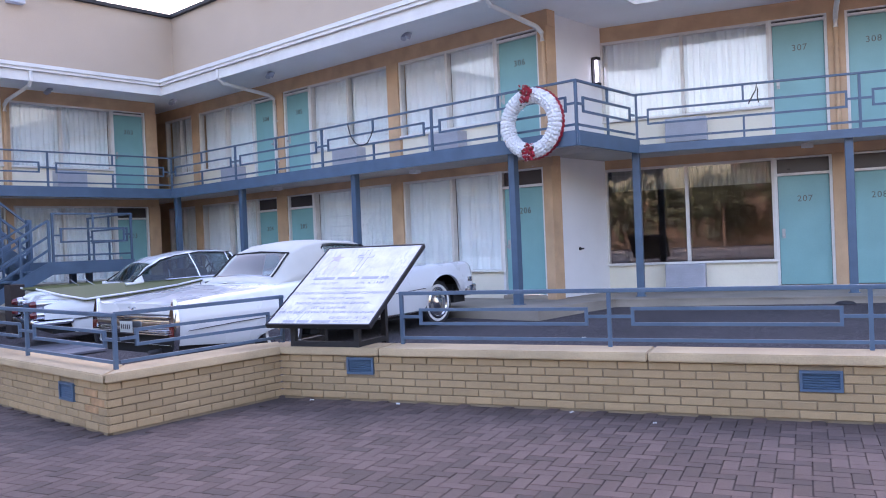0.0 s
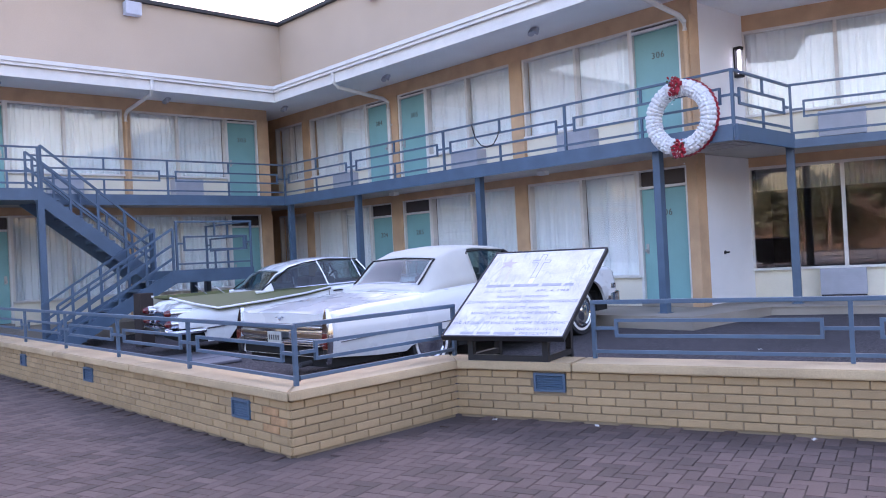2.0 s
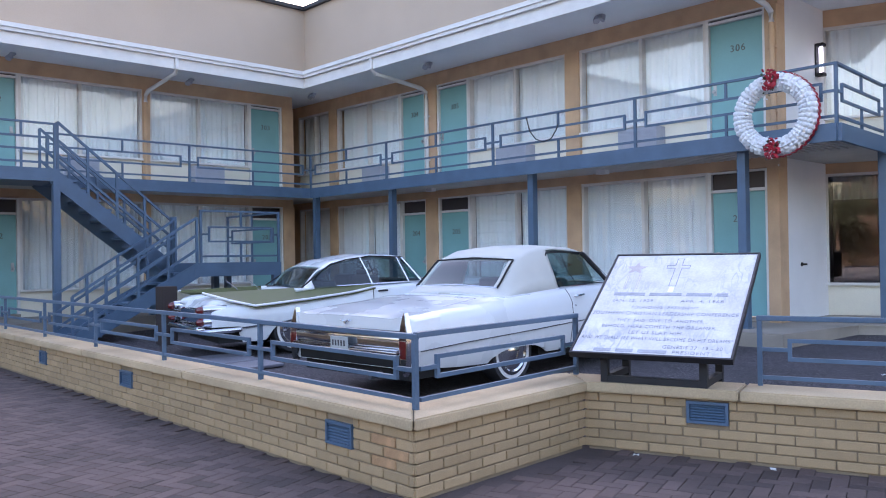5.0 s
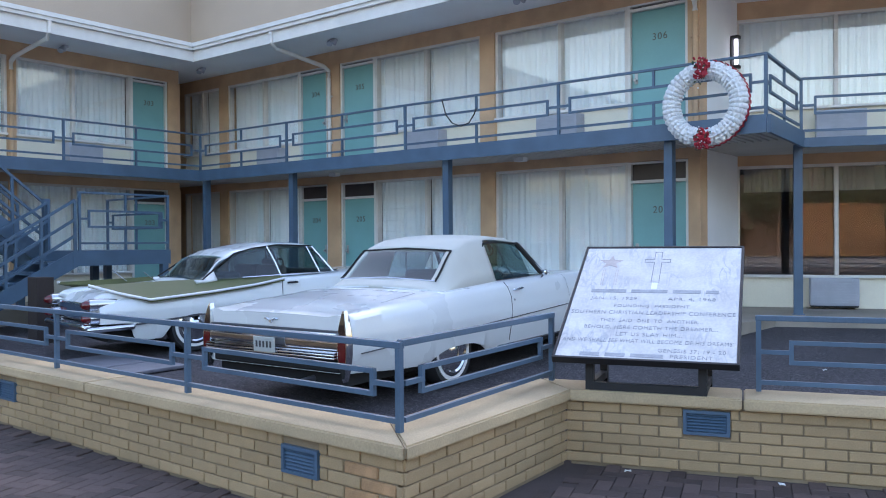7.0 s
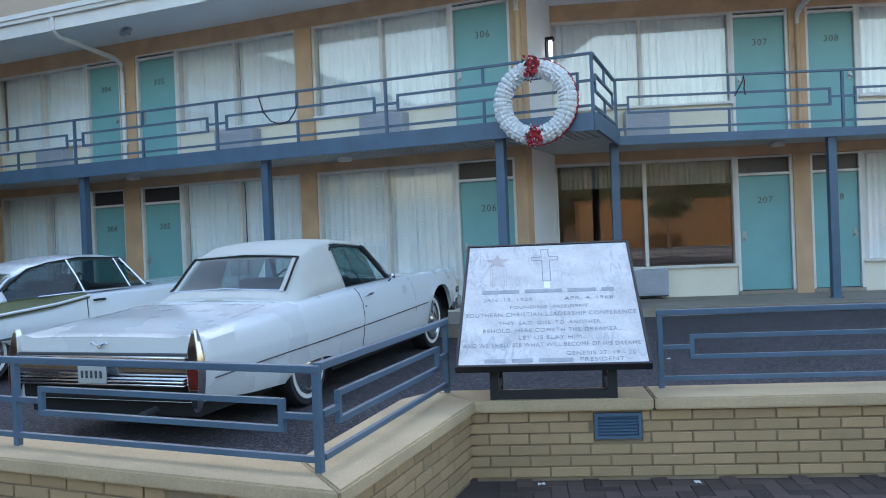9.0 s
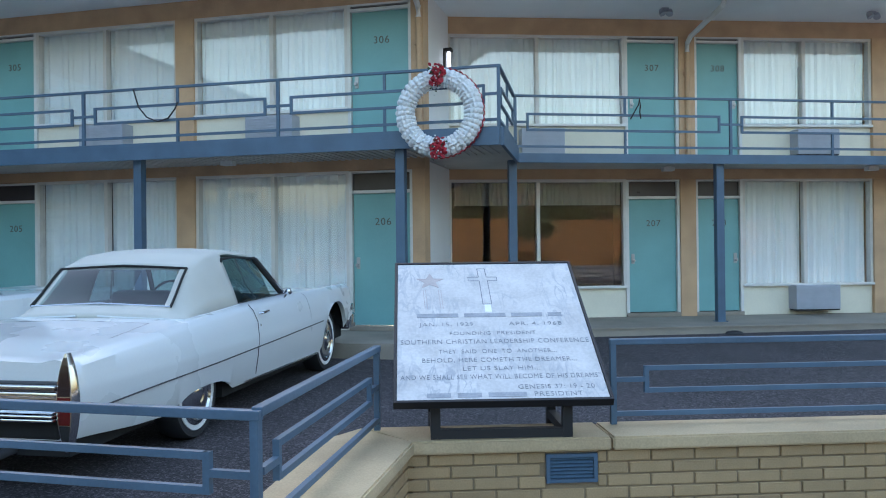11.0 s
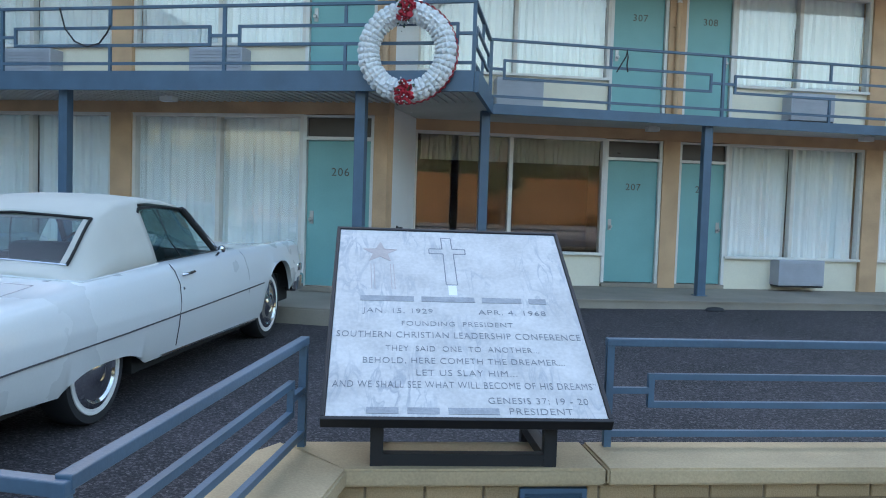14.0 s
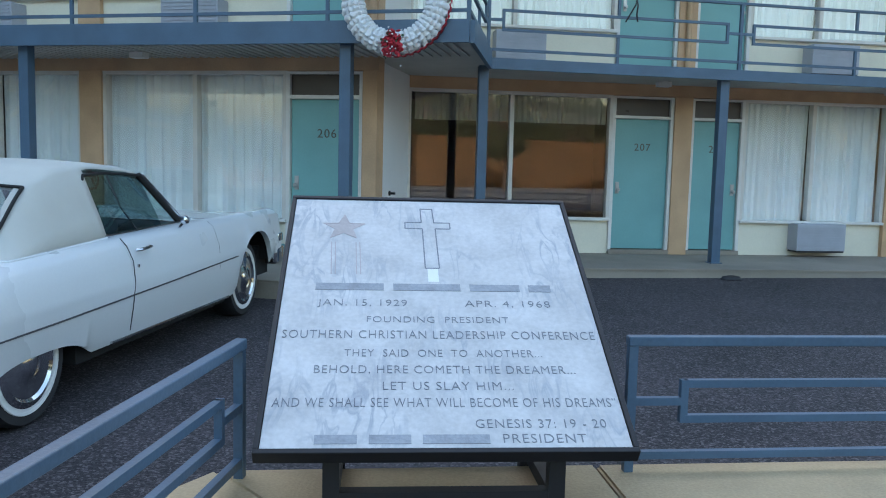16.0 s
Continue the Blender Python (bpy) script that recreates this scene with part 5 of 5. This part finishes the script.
def finned_hardtop():
    x, y = -13.35, 8.015
    car = thing("car", pose(x, y, lot_z(y) + 0.004, 0, -1.37, 78.85) @ Matrix.Diagonal((1, 1, 1.03, 1)), "white two-door hardtop with olive green tail fins, parked in the yard", "car", "parked cars")
    zc = curve_of((-1.62, 0.70), (-1.5, 0.80), (-0.8, 0.875), (0.1, 0.91), (2.3, 0.94), (3.3, 0.93), (3.9, 0.88))
    zs = curve_of((-1.62, 0.72), (-1.2, 0.76), (0.2, 0.83), (1.0, 0.90), (2.3, 0.92), (3.7, 0.92), (3.9, 0.86))
    ws = curve_of((-1.62, 0.90), (-0.5, 0.94), (1.0, 0.95), (3.0, 0.94), (3.9, 0.9))
    wm = curve_of((-1.62, 0.92), (-0.3, 0.985), (1.5, 1.0), (3.2, 0.98), (3.9, 0.94))
    zb = curve_of((-1.62, 0.46), (-1.24, 0.44), (-1.2, 0.22), (-0.5, 0.24), (0.6, 0.27), (2.6, 0.26), (3.5, 0.32), (3.9, 0.36))
    part("body", body_shell(-1.62, 3.9, zc, zs, ws, wm, zb, [(-0.38, 0.48, 0.50, 2.3), (2.75, 0.42, 0.70, 2.2)], 0.60, (-0.18, 2.08)), M_CARWHITE, car, smooth=True)
    part("underbody", boxes((-1.5, -0.9, -0.80, 0.80, 0.22, 0.55), (-0.9, 0.3, -0.62, 0.62, 0.24, 0.60), (0.3, 2.2, -0.88, 0.88, 0.22, 0.40), (2.2, 3.6, -0.62, 0.62, 0.24, 0.66)), M_UNDER, car)
    for cx in (-0.38, 2.75):
        part("wheel_house", boxes((cx - 0.55, cx + 0.55, -0.92, 0.92, 0.70, 0.735), (cx - 0.58, cx - 0.55, -0.90, 0.90, 0.3, 0.72), (cx + 0.55, cx + 0.58, -0.90, 0.90, 0.3, 0.72)), M_UNDER, car)
    for wx in (-0.38, 2.75):
        for s in (-1, 1):
            wheel_on(car, wx, s * 0.79, 0.35, s)
    st = []
    for i in range(34):
        x = -0.32 + i * 0.06
        top = curve_of((-0.32, 0.92), (-0.20, 0.95), (0.12, 1.22), (0.42, 1.325), (0.95, 1.395), (1.42, 1.385), (1.68, 1.345))(x)
        rw = curve_of((-0.32, 0.72), (0.2, 0.66), (0.9, 0.64), (1.68, 0.61))(x)
        st.append((x, top, rw, max(0.93, top - 0.05), 0.83, 0.915))
    greenhouse(car, st, lambda x, c: -0.26 < x < 0.17 and c >= 4, lambda x, c: -0.02 < x < 1.64 and c <= 2, M_CARWHITE, "roof")
    wsb = bmesh.new()
    tops, lows = [], []
    for k in range(9):
        f = -1 + k / 4
        tops.append(wsb.verts.new((1.69 - 0.08 * f * f, 0.61 * f, 1.335 - 0.03 * f * f)))
        lows.append(wsb.verts.new((2.14 - 0.28 * f * f, 0.80 * f, 0.93)))
    for k in range(8):
        wsb.faces.new((tops[k], tops[k + 1], lows[k + 1], lows[k]))
    part("windscreen", wsb, M_CARGLASS, car, smooth=True).visible_shadow = False
    for s in (-1, 1):
        strip(car, "windscreen_pillar", [(1.62, s * 0.625, 1.31), (1.88, s * 0.82, 0.93)], 0.022, M_CHROME, 8, "bright windscreen pillar")
        strip(car, "roof_trim", [(-0.22, s * 0.80, 0.93), (0.05, s * 0.735, 1.10), (0.32, s * 0.675, 1.255), (0.6, s * 0.66, 1.315), (1.02, s * 0.65, 1.355), (1.62, s * 0.63, 1.32)], 0.012, M_UNDER, 6, "dark drip rail")
        strip(car, "window_post", [(0.84, s * 0.655, 1.34), (0.92, s * 0.74, 1.13), (0.97, s * 0.835, 0.92)], 0.014, M_CHROME)
        strip(car, "vent_post", [(1.52, s * 0.64, 1.32), (1.64, s * 0.83, 0.925)], 0.011, M_CHROME)
        strip(car, "belt_trim", [(0.35, s * 0.845, 0.925), (1.95, s * 0.85, 0.935)], 0.012, M_CHROME)
        strip(car, "door_handle", [(1.0, s * 0.97, 0.82), (1.02, s * 1.0, 0.825), (1.14, s * 1.0, 0.825), (1.16, s * 0.97, 0.82)], 0.013, M_UNDER, 8, "dark bright-edged door handle")
        strip(car, "side_spear", [(-1.2, s * 0.945, 0.43), (-0.6, s * 0.975, 0.47), (0.5, s * 0.998, 0.53), (2.4, s * 1.003, 0.57), (3.2, s * 0.99, 0.57)], 0.012, M_SEAM, label="dark side spear")
        strip(car, "door_gap", [(0.92, s * 0.955, 0.86), (0.90, s * 1.0, 0.62), (0.95, s * 0.96, 0.3)], 0.005, M_SEAM)
        # canted fin with an olive top and bright edge
        inner = [(-1.68, 0.66, 0.935), (-0.9, 0.66, 0.935), (-0.2, 0.73, 0.935), (0.5, 0.80, 0.925), (0.95, 0.86, 0.915)]
        outer = [(-1.35, 0.86, 0.83), (-1.02, 1.005, 0.74), (-0.2, 1.0, 0.785), (0.5, 0.99, 0.84), (0.95, 0.97, 0.90)]
        fin = bmesh.new()
        net = [[fin.verts.new((q[0], s * q[1], q[2] + dz * (0.3 if n_ == 0 else 1))) for n_, q in enumerate(line)] for line, dz in ((inner, 0), (outer, 0), (outer, -0.045), (inner, -0.09))]
        for a, b in zip(net, net[1:] + net[:1]):
            for i in range(4):
                fin.faces.new((a[i], a[i + 1], b[i + 1], b[i]))
        fin.faces.new([n[0] for n in net])
        fin.faces.new([n[4] for n in net][::-1])
        f = part("tail_fin", fin, M_OLIVE, car, "olive green canted tail fin")
        part("fin_edge", tube(bmesh.new(), [(inner[0][0], s * inner[0][1], inner[0][2])] + [(q[0], s * q[1], q[2] - 0.012) for q in outer], 0.017, 8), M_CARWHITE, f, "bright white fin edge", smooth=True)
        pod = part("lamp_pod", lathe(bmesh.new(), [(0.08, -0.6), (0.095, -0.2), (0.09, 0.0), (0.06, 0.10), (0.02, 0.17)], pose(-1.47, s * 0.72, 0.765, 0, -90, 0), 20), M_CARWHITE, car, "white lamp pod", smooth=True)
        for z in (0.70, 0.535):
            lamp = part("tail_lamp", lathe(bmesh.new(), [(0.06, -0.25), (0.076, 0.0), (0.072, 0.09), (0.056, 0.10)], pose(-1.64, s * 0.81, z, 0, -90, 0), 20), M_CHROME, car, "chrome tube tail lamp with red lens", smooth=True)
            part("lens", lathe(bmesh.new(), [(0.06, 0.09), (0.06, 0.13), (0.038, 0.175), (0.008, 0.19)], pose(-1.64, s * 0.81, z, 0, -90, 0), 18), M_RED, lamp, smooth=True)
        part("bumper_end", soften(box(bmesh.new(), -1.80, -1.20, s * 0.86 - 0.1, s * 0.86 + 0.1, 0.37, 0.44), 0.03, 3), M_CHROME, car, smooth=True)
        strip(car, "aerial", [(-0.75, s * 0.62, 0.90), (-0.95, s * 0.60, 1.06)], 0.006, M_CHROME)
    part("bumper", soften(box(bmesh.new(), -1.82, -1.68, -0.80, 0.80, 0.37, 0.47), 0.03, 3), M_CHROME, car, "chrome rear bumper", smooth=True)
    part("tail_panel", soften(box(bmesh.new(), -1.68, -1.58, -0.62, 0.62, 0.48, 0.70), 0.02, 2), M_CHROME, car)
    cabin(car, 0.25, 1.08, 1.68)


long_hardtop()
finned_hardtop()

# ---- across the street, mirrored in the windows ----
M_FARWALL = material("sunlit_ochre_wall", (0.098, 0.056, 0.022), 0.9, spread=0.15, stain=0.3, fine=8, bump=0.1)
M_BARK = material("bark", (0.07, 0.05, 0.035), 0.9, spread=0.3, stain=4, fine=30, bump=0.5)
M_FOLIAGE = material("tree_leaves", (0.035, 0.045, 0.02), 0.7, spread=0.5, stain=2, fine=20, bump=0.0, per_island=0.6)
far = solid("retaining_wall", boxes((19.5, 60, -46, -45, -0.06, 4.6)), M_FARWALL, "long ochre retaining wall across the street", "wall", kind="structure")
part("coping", boxes((19.5, 60, -46.1, -44.9, 4.6, 4.8)), M_FARWALL, far)


def tree(x, y, h, seed):
    rnd = random.Random(seed)
    t = thing("street_tree", pose(x, y, -0.06), "leafy street tree across the road", "tree", "street trees")
    bm = bmesh.new()
    lathe(bm, [(0.22, 0), (0.16, h * 0.2), (0.11, h * 0.45), (0.05, h * 0.7)], None, 9)
    tips = []
    for k in range(9):
        a, z = rnd.uniform(0, 6.28), h * rnd.uniform(0.3, 0.55)
        tip = (math.cos(a) * h * 0.26, math.sin(a) * h * 0.26, z + h * rnd.uniform(0.12, 0.3))
        tube(bm, [(0, 0, z), tuple(0.5 * c + (0.25 * h * 0.1 if i == 2 else 0) for i, c in enumerate((tip[0], tip[1], tip[2] + z))), tip], 0.05, 5)
        tips.append(tip)
    part("trunk", bm, M_BARK, t)
    lf = bmesh.new()
    for k in range(2000):
        c = Vector(tips[k % 9]).lerp(Vector((0, 0, h * 0.75)), rnd.random() * 0.6) + Vector([rnd.gauss(0, h * 0.075) for _ in range(3)])
        m = Matrix.Translation(c) @ Euler([rnd.uniform(0, 6.28) for _ in range(3)]).to_matrix().to_4x4()
        s = rnd.uniform(0.10, 0.2) * max(1.0, h / 6)
        lf.faces.new([lf.verts.new(m @ Vector(q)) for q in ((-s, 0, 0), (0, -s * 0.5, 0.02), (s, 0, 0), (0, s * 0.5, -0.02))])
    part("crown", lf, M_FOLIAGE, t)["kind"] = "stuff"


# known from reflections; the last six also placed to block sky light eastward
for i, (x, y, h) in enumerate(((24, -36, 5.5), (10, -43, 8), (19, -49, 9), (27, -50, 8), (36, -49, 9), (54, -9, 16), (58, -1, 17), (61, -13, 17), (53, 4, 15), (33, -15, 10), (40, -6, 12), (30, -24, 9), (44, -17, 12), (38, 5, 12), (46, 12, 13))):
    tree(x, y, h, 40 + i)

# dense made-up evergreen row closing the far side; hides horizon sky from mirrored panes
rnd = random.Random(77)
hv, hf = [], []
for k in range(12000):
    x = rnd.uniform(-75, 85)
    top = (6.2 if x < 14 else 11.6) + 1.2 * math.sin(x * 0.37) + 0.9 * math.sin(x * 1.13 + 2)
    c = Vector((x, -52 + rnd.gauss(0, 0.7), top * math.sqrt(rnd.random())))
    m = Matrix.Translation(c) @ Euler([rnd.uniform(0, 6.28) for _ in range(3)]).to_matrix().to_4x4()
    q, s = len(hv), rnd.uniform(0.25, 0.6)
    hv += [tuple(m @ Vector(p)) for p in ((-s, 0, 0), (0, -s * 0.6, 0.05), (s, 0, 0), (0, s * 0.6, -0.05))]
    hf.append((q, q + 1, q + 2, q + 3))
hm = bpy.data.meshes.new("backdrop_evergreens")
hm.from_pydata(hv, [], hf)
hm.materials.append(M_FOLIAGE)
hedge = tagged(new("backdrop_evergreens", hm), "dense dark row of evergreens added as backdrop for window reflections", "trees", kind="stuff")
# solid dark block added behind the row to shut out the sky glow
core = solid("backdrop_block", boxes((-75, 14, -54.5, -52.5, -0.1, 4.6), (14, 85, -54.5, -52.5, -0.1, 9.5)), M_BARK, "dark backdrop block added behind the evergreens", "bank", kind="structure")

# ---- low brick walls ----
BH, BL, JT = 0.0575, 0.232, 0.010
COURSES, BASE = 6, 0.012


def brick_mesh(name, length, mat):
    bm = soften(box(bmesh.new(), 0.0, length, -0.012, 0.05, 0.0, BH), 0.004, 1)
    return finish(name, bm, mat)


FULL, HALF, RUSTY = brick_mesh("brick", BL, M_BRICK), brick_mesh("half_brick", (BL - JT) / 2, M_BRICK), brick_mesh("brick_stained", BL, M_RUST)
STEP = (CAPZ - COPE - BASE) / COURSES


def low_wall(name, a, b, near, holes=(), skip_end=0.0, rusty=False):
    """A wall of single bricks from a to b; its face is on the right-hand side of the way. near: stretch built brick by brick; the rest is joined."""
    L = math.hypot(b[0] - a[0], b[1] - a[1])
    m = pose(a[0], a[1], 0, 0, 0, math.degrees(math.atan2(b[1] - a[1], b[0] - a[0])))
    wall = solid(name, boxes((0.035, L - 0.035, 0.0, 0.30, -0.05, CAPZ - COPE)), M_MORTAR, "low buff brick wall with a pale stone coping", "wall", kind="structure", m=m)
    rest = bmesh.new()
    for c in range(COURSES):
        x = -((BL + JT) / 2) if c % 2 else 0.0
        z = BASE + c * STEP
        while x < L - 0.02:
            x0, x1 = max(0.0, x), min(L, x + BL)
            hole = any(h0 - 0.01 < x1 and x0 < h1 + 0.01 and z + BH > 0.215 and z < 0.37 for h0, h1 in holes)
            if hole:  # cut the brick at the vent
                for h0, h1 in holes:
                    if x0 < h0 < x1:
                        x1 = h0 - 0.004
                        hole = False
                    elif x0 < h1 < x1:
                        x0 = h1 + 0.004
                        hole = False
            if not hole and x1 - x0 > 0.03:
                whole = abs((x1 - x0) - BL) < 1e-4
                if near[0] <= x0 <= near[1]:
                    stained = rusty and x1 > L - 0.27 and c in (2, 3, 4)
                    ob = new("brick", RUSTY if stained and whole else FULL if whole else HALF)
                    ob.parent = wall
                    ob.matrix_basis = pose(x0, random.uniform(-0.002, 0.002), z) @ Matrix.Diagonal((1 if whole else (x1 - x0) / ((BL - JT) / 2), 1, 1, 1))
                else:
                    box(rest, x0, x1, -0.012, 0.03, z, z + BH)
            x += BL + JT
    if rest.faces:
        part("far_bricks", rest, M_BRICK_J, wall)["kind"] = "stuff"
    else:
        rest.free()
    return wall


WL, WY = 20.0, 4.05  # the west wall's length and the y of its far end
low_wall("wall_low_west", (P_CORNER[0] - WL, WY), P_CORNER, (WL - 8.2, WL), [(WL - 0.88, WL - 0.59), (WL - 4.42, WL - 4.13), (WL - 6.95, WL - 6.70)], rusty=True)
low_wall("wall_low_return", P_CORNER, P_INNER, (0, 9))
low_wall("wall_low_east", P_INNER, low(14), (0, 5.8), [(0.75, 1.03), (4.60, 4.89)])
W_TURN = math.degrees(math.atan2(P_CORNER[1] - WY, WL))


def west(d, back=0.0):
    """A plan point of the west wall: d metres from the corner, back metres behind its face."""
    q = pose(*P_CORNER, 0, 0, 0, W_TURN) @ Vector((-d, back, 0))
    return (q.x, q.y)


# coping stones
def coping(pts, name="coping"):
    bm = prism(pts, CAPZ - COPE, CAPZ)
    bmesh.ops.bevel(bm, geom=list(bm.edges), offset=0.010, segments=2, affect="EDGES")
    return solid(name, bm, M_CAP, "pale cast stone coping on the low wall", "coping", "coping stones")


O = 0.055
c0, c1 = (P_CORNER[0] + O, P_CORNER[1] - O), (P_INNER[0] + O, P_INNER[1] - 0.03)
d = WL
while d > 3.1:
    coping([west(d - 0.004, -O), west(d - 2.43, -O), west(d - 2.43, 0.335), west(d - 0.004, 0.335)])
    d -= 2.434
inner0 = (P_CORNER[0] - 0.40, P_CORNER[1] + 0.341)
coping([west(d - 0.004, -O), c0, inner0, west(d - 0.004, 0.335)])
coping([(c0[0] + 0.001, c0[1] + 0.006), c1, low(-0.25, 0.336), (P_INNER[0] - 0.44, P_INNER[1] - 0.06), (inner0[0] + 0.002, inner0[1] + 0.005)])
coping([low(0.03, -O), low(1.10, -O), low(1.10, 0.336), low(-0.245, 0.34)])
s = 1.104
while s < 13:
    coping([low(s + 0.004, -O), low(s + 2.4, -O), low(s + 2.4, 0.336), low(s + 0.004, 0.336)])
    s += 2.404


def vent(m, w=0.27):
    v = thing("wall_vent", m, "slate blue louvred vent in the brick wall", "vent", "wall vents")
    f = bmesh.new()
    h, t = 0.155, 0.02
    box(f, 0, w, -0.025, 0.02, 0, t)
    box(f, 0, w, -0.025, 0.02, h - t, h)
    box(f, 0, t, -0.025, 0.02, t, h - t)
    box(f, w - t, w, -0.025, 0.02, t, h - t)
    part("vent_frame", f, M_BLUE, v)
    part("backing", boxes((t, w - t, 0.0, 0.015, t, h - t)), M_BLACK, v)
    for k in range(6):
        z = t + 0.012 + k * (h - 2 * t) / 6
        part("louvre", box(bmesh.new(), t, w - t, -0.012, 0.012, -0.003, 0.003, pose(0, -0.005, z, 40)), M_BLUE, v)


for d0, w in ((0.88, 0.29), (4.42, 0.29), (6.95, 0.25)):
    vent(pose(*west(d0), 0.205, 0, 0, W_TURN), w)
vent(pose(*low(0.75), 0.24, 0, 0, 18.0), 0.28)
vent(pose(*low(4.60), 0.215, 0, 0, 18.0), 0.29)

# ---- scraps of paper on the ground ----
M_PAPER = material("white_paper_scrap", (0.62, 0.62, 0.60), 0.8, spread=0.1, stain=20)


def scrap(x, y, z, turn, size=0.03):
    bm = bmesh.new()
    vs = [bm.verts.new((a * size, b * size, c * size)) for a, b, c in ((-1, -0.6, 0.05), (0, -0.8, 0.45), (1, -0.4, 0.1), (0.8, 0.6, 0.5), (-0.1, 0.7, 0.12), (-0.9, 0.5, 0.4))]
    bm.faces.new((vs[0], vs[1], vs[4], vs[5]))
    bm.faces.new((vs[1], vs[2], vs[3], vs[4]))
    ret = bmesh.ops.extrude_face_region(bm, geom=list(bm.faces))
    bmesh.ops.translate(bm, verts=[v for v in ret["geom"] if isinstance(v, bmesh.types.BMVert)], vec=(0, 0, -0.003))
    solid("paper_scrap", bm, M_PAPER, "crumpled white paper scrap lying on the ground", "litter", "litter", m=pose(x, y, z, 0, 0, turn))


for sl, turn in ((0.42, 20), (1.32, 140), (2.9, 75)):
    scrap(*low(sl, -0.12), 0.002, turn, 0.022)
scrap(*low(3.6, -0.35), 0.002, 30, 0.014)
scrap(-5.3, 10.2, lot_z(10.2) + 0.001, 50, 0.025)

# ---- pavers of the forecourt, laid in a herringbone ----
PVL, PVW, PJ = 0.20, 0.10, 0.0035
pv_a = finish("paver", soften(box(bmesh.new(), 0, PVL - PJ, 0, PVW - PJ, -0.03, 0.0), 0.004, 1), M_PAVER)
pv_b = finish("paver", soften(box(bmesh.new(), 0, PVW - PJ, 0, PVL - PJ, -0.03, 0.0), 0.004, 1), M_PAVER)
F_PAVE = pose(-1.2, 5.2, 0, 0, 0, 18.0)
near_n, verts, faces = 0, [], []
rnd = random.Random(11)
for i in range(-190, 84):
    for j in range(-90, 42):
        if (i - j) % 4 in (0, 3):
            lying = (i - j) % 4 == 0
            x, y = i * PVW, j * PVW
            w = F_PAVE @ Vector((x + 0.05, y + 0.05, 0))
            inside = (w.y < 3.80) if w.x < P_CORNER[0] - 0.1 else ((w.y - P_INNER[1]) * CB - (w.x - P_INNER[0]) * SB < -0.06 and (w.x > P_CORNER[0] + 0.12 or w.y < 3.75))
            if not inside or w.x < -22 or w.x > 7.5 or w.y < -3:
                continue
            tilt = rnd.uniform(-0.0015, 0.0015)
            near = -2.9 < w.x < 0.4 and 3.3 < w.y < 6.4
            if near and near_n < 300:
                ob = new("paver", pv_a if lying else pv_b)
                ob.parent = bed
                ob.matrix_basis = F_PAVE @ pose(x, y, tilt)
                near_n += 1
            else:
                lx, ly = (PVL, PVW) if lying else (PVW, PVL)
                k = len(verts)
                for z, e in ((-0.03, 0.0), (tilt - 0.004, 0.0), (tilt, 0.004)):
                    for px, py in ((e, e), (lx - PJ - e, e), (lx - PJ - e, ly - PJ - e), (e, ly - PJ - e)):
                        verts.append(tuple(F_PAVE @ Vector((x + px, y + py, z))))
                for r in (0, 4):
                    for q in range(4):
                        faces.append((k + r + q, k + r + (q + 1) % 4, k + r + 4 + (q + 1) % 4, k + r + 4 + q))
                faces.append((k + 8, k + 9, k + 10, k + 11))
me = bpy.data.meshes.new("far_pavers")
me.from_pydata(verts, [], faces)
me.materials.append(M_PAVER_J)
fp = new("far_pavers", me)
fp.parent = bed
fp["kind"] = "stuff"
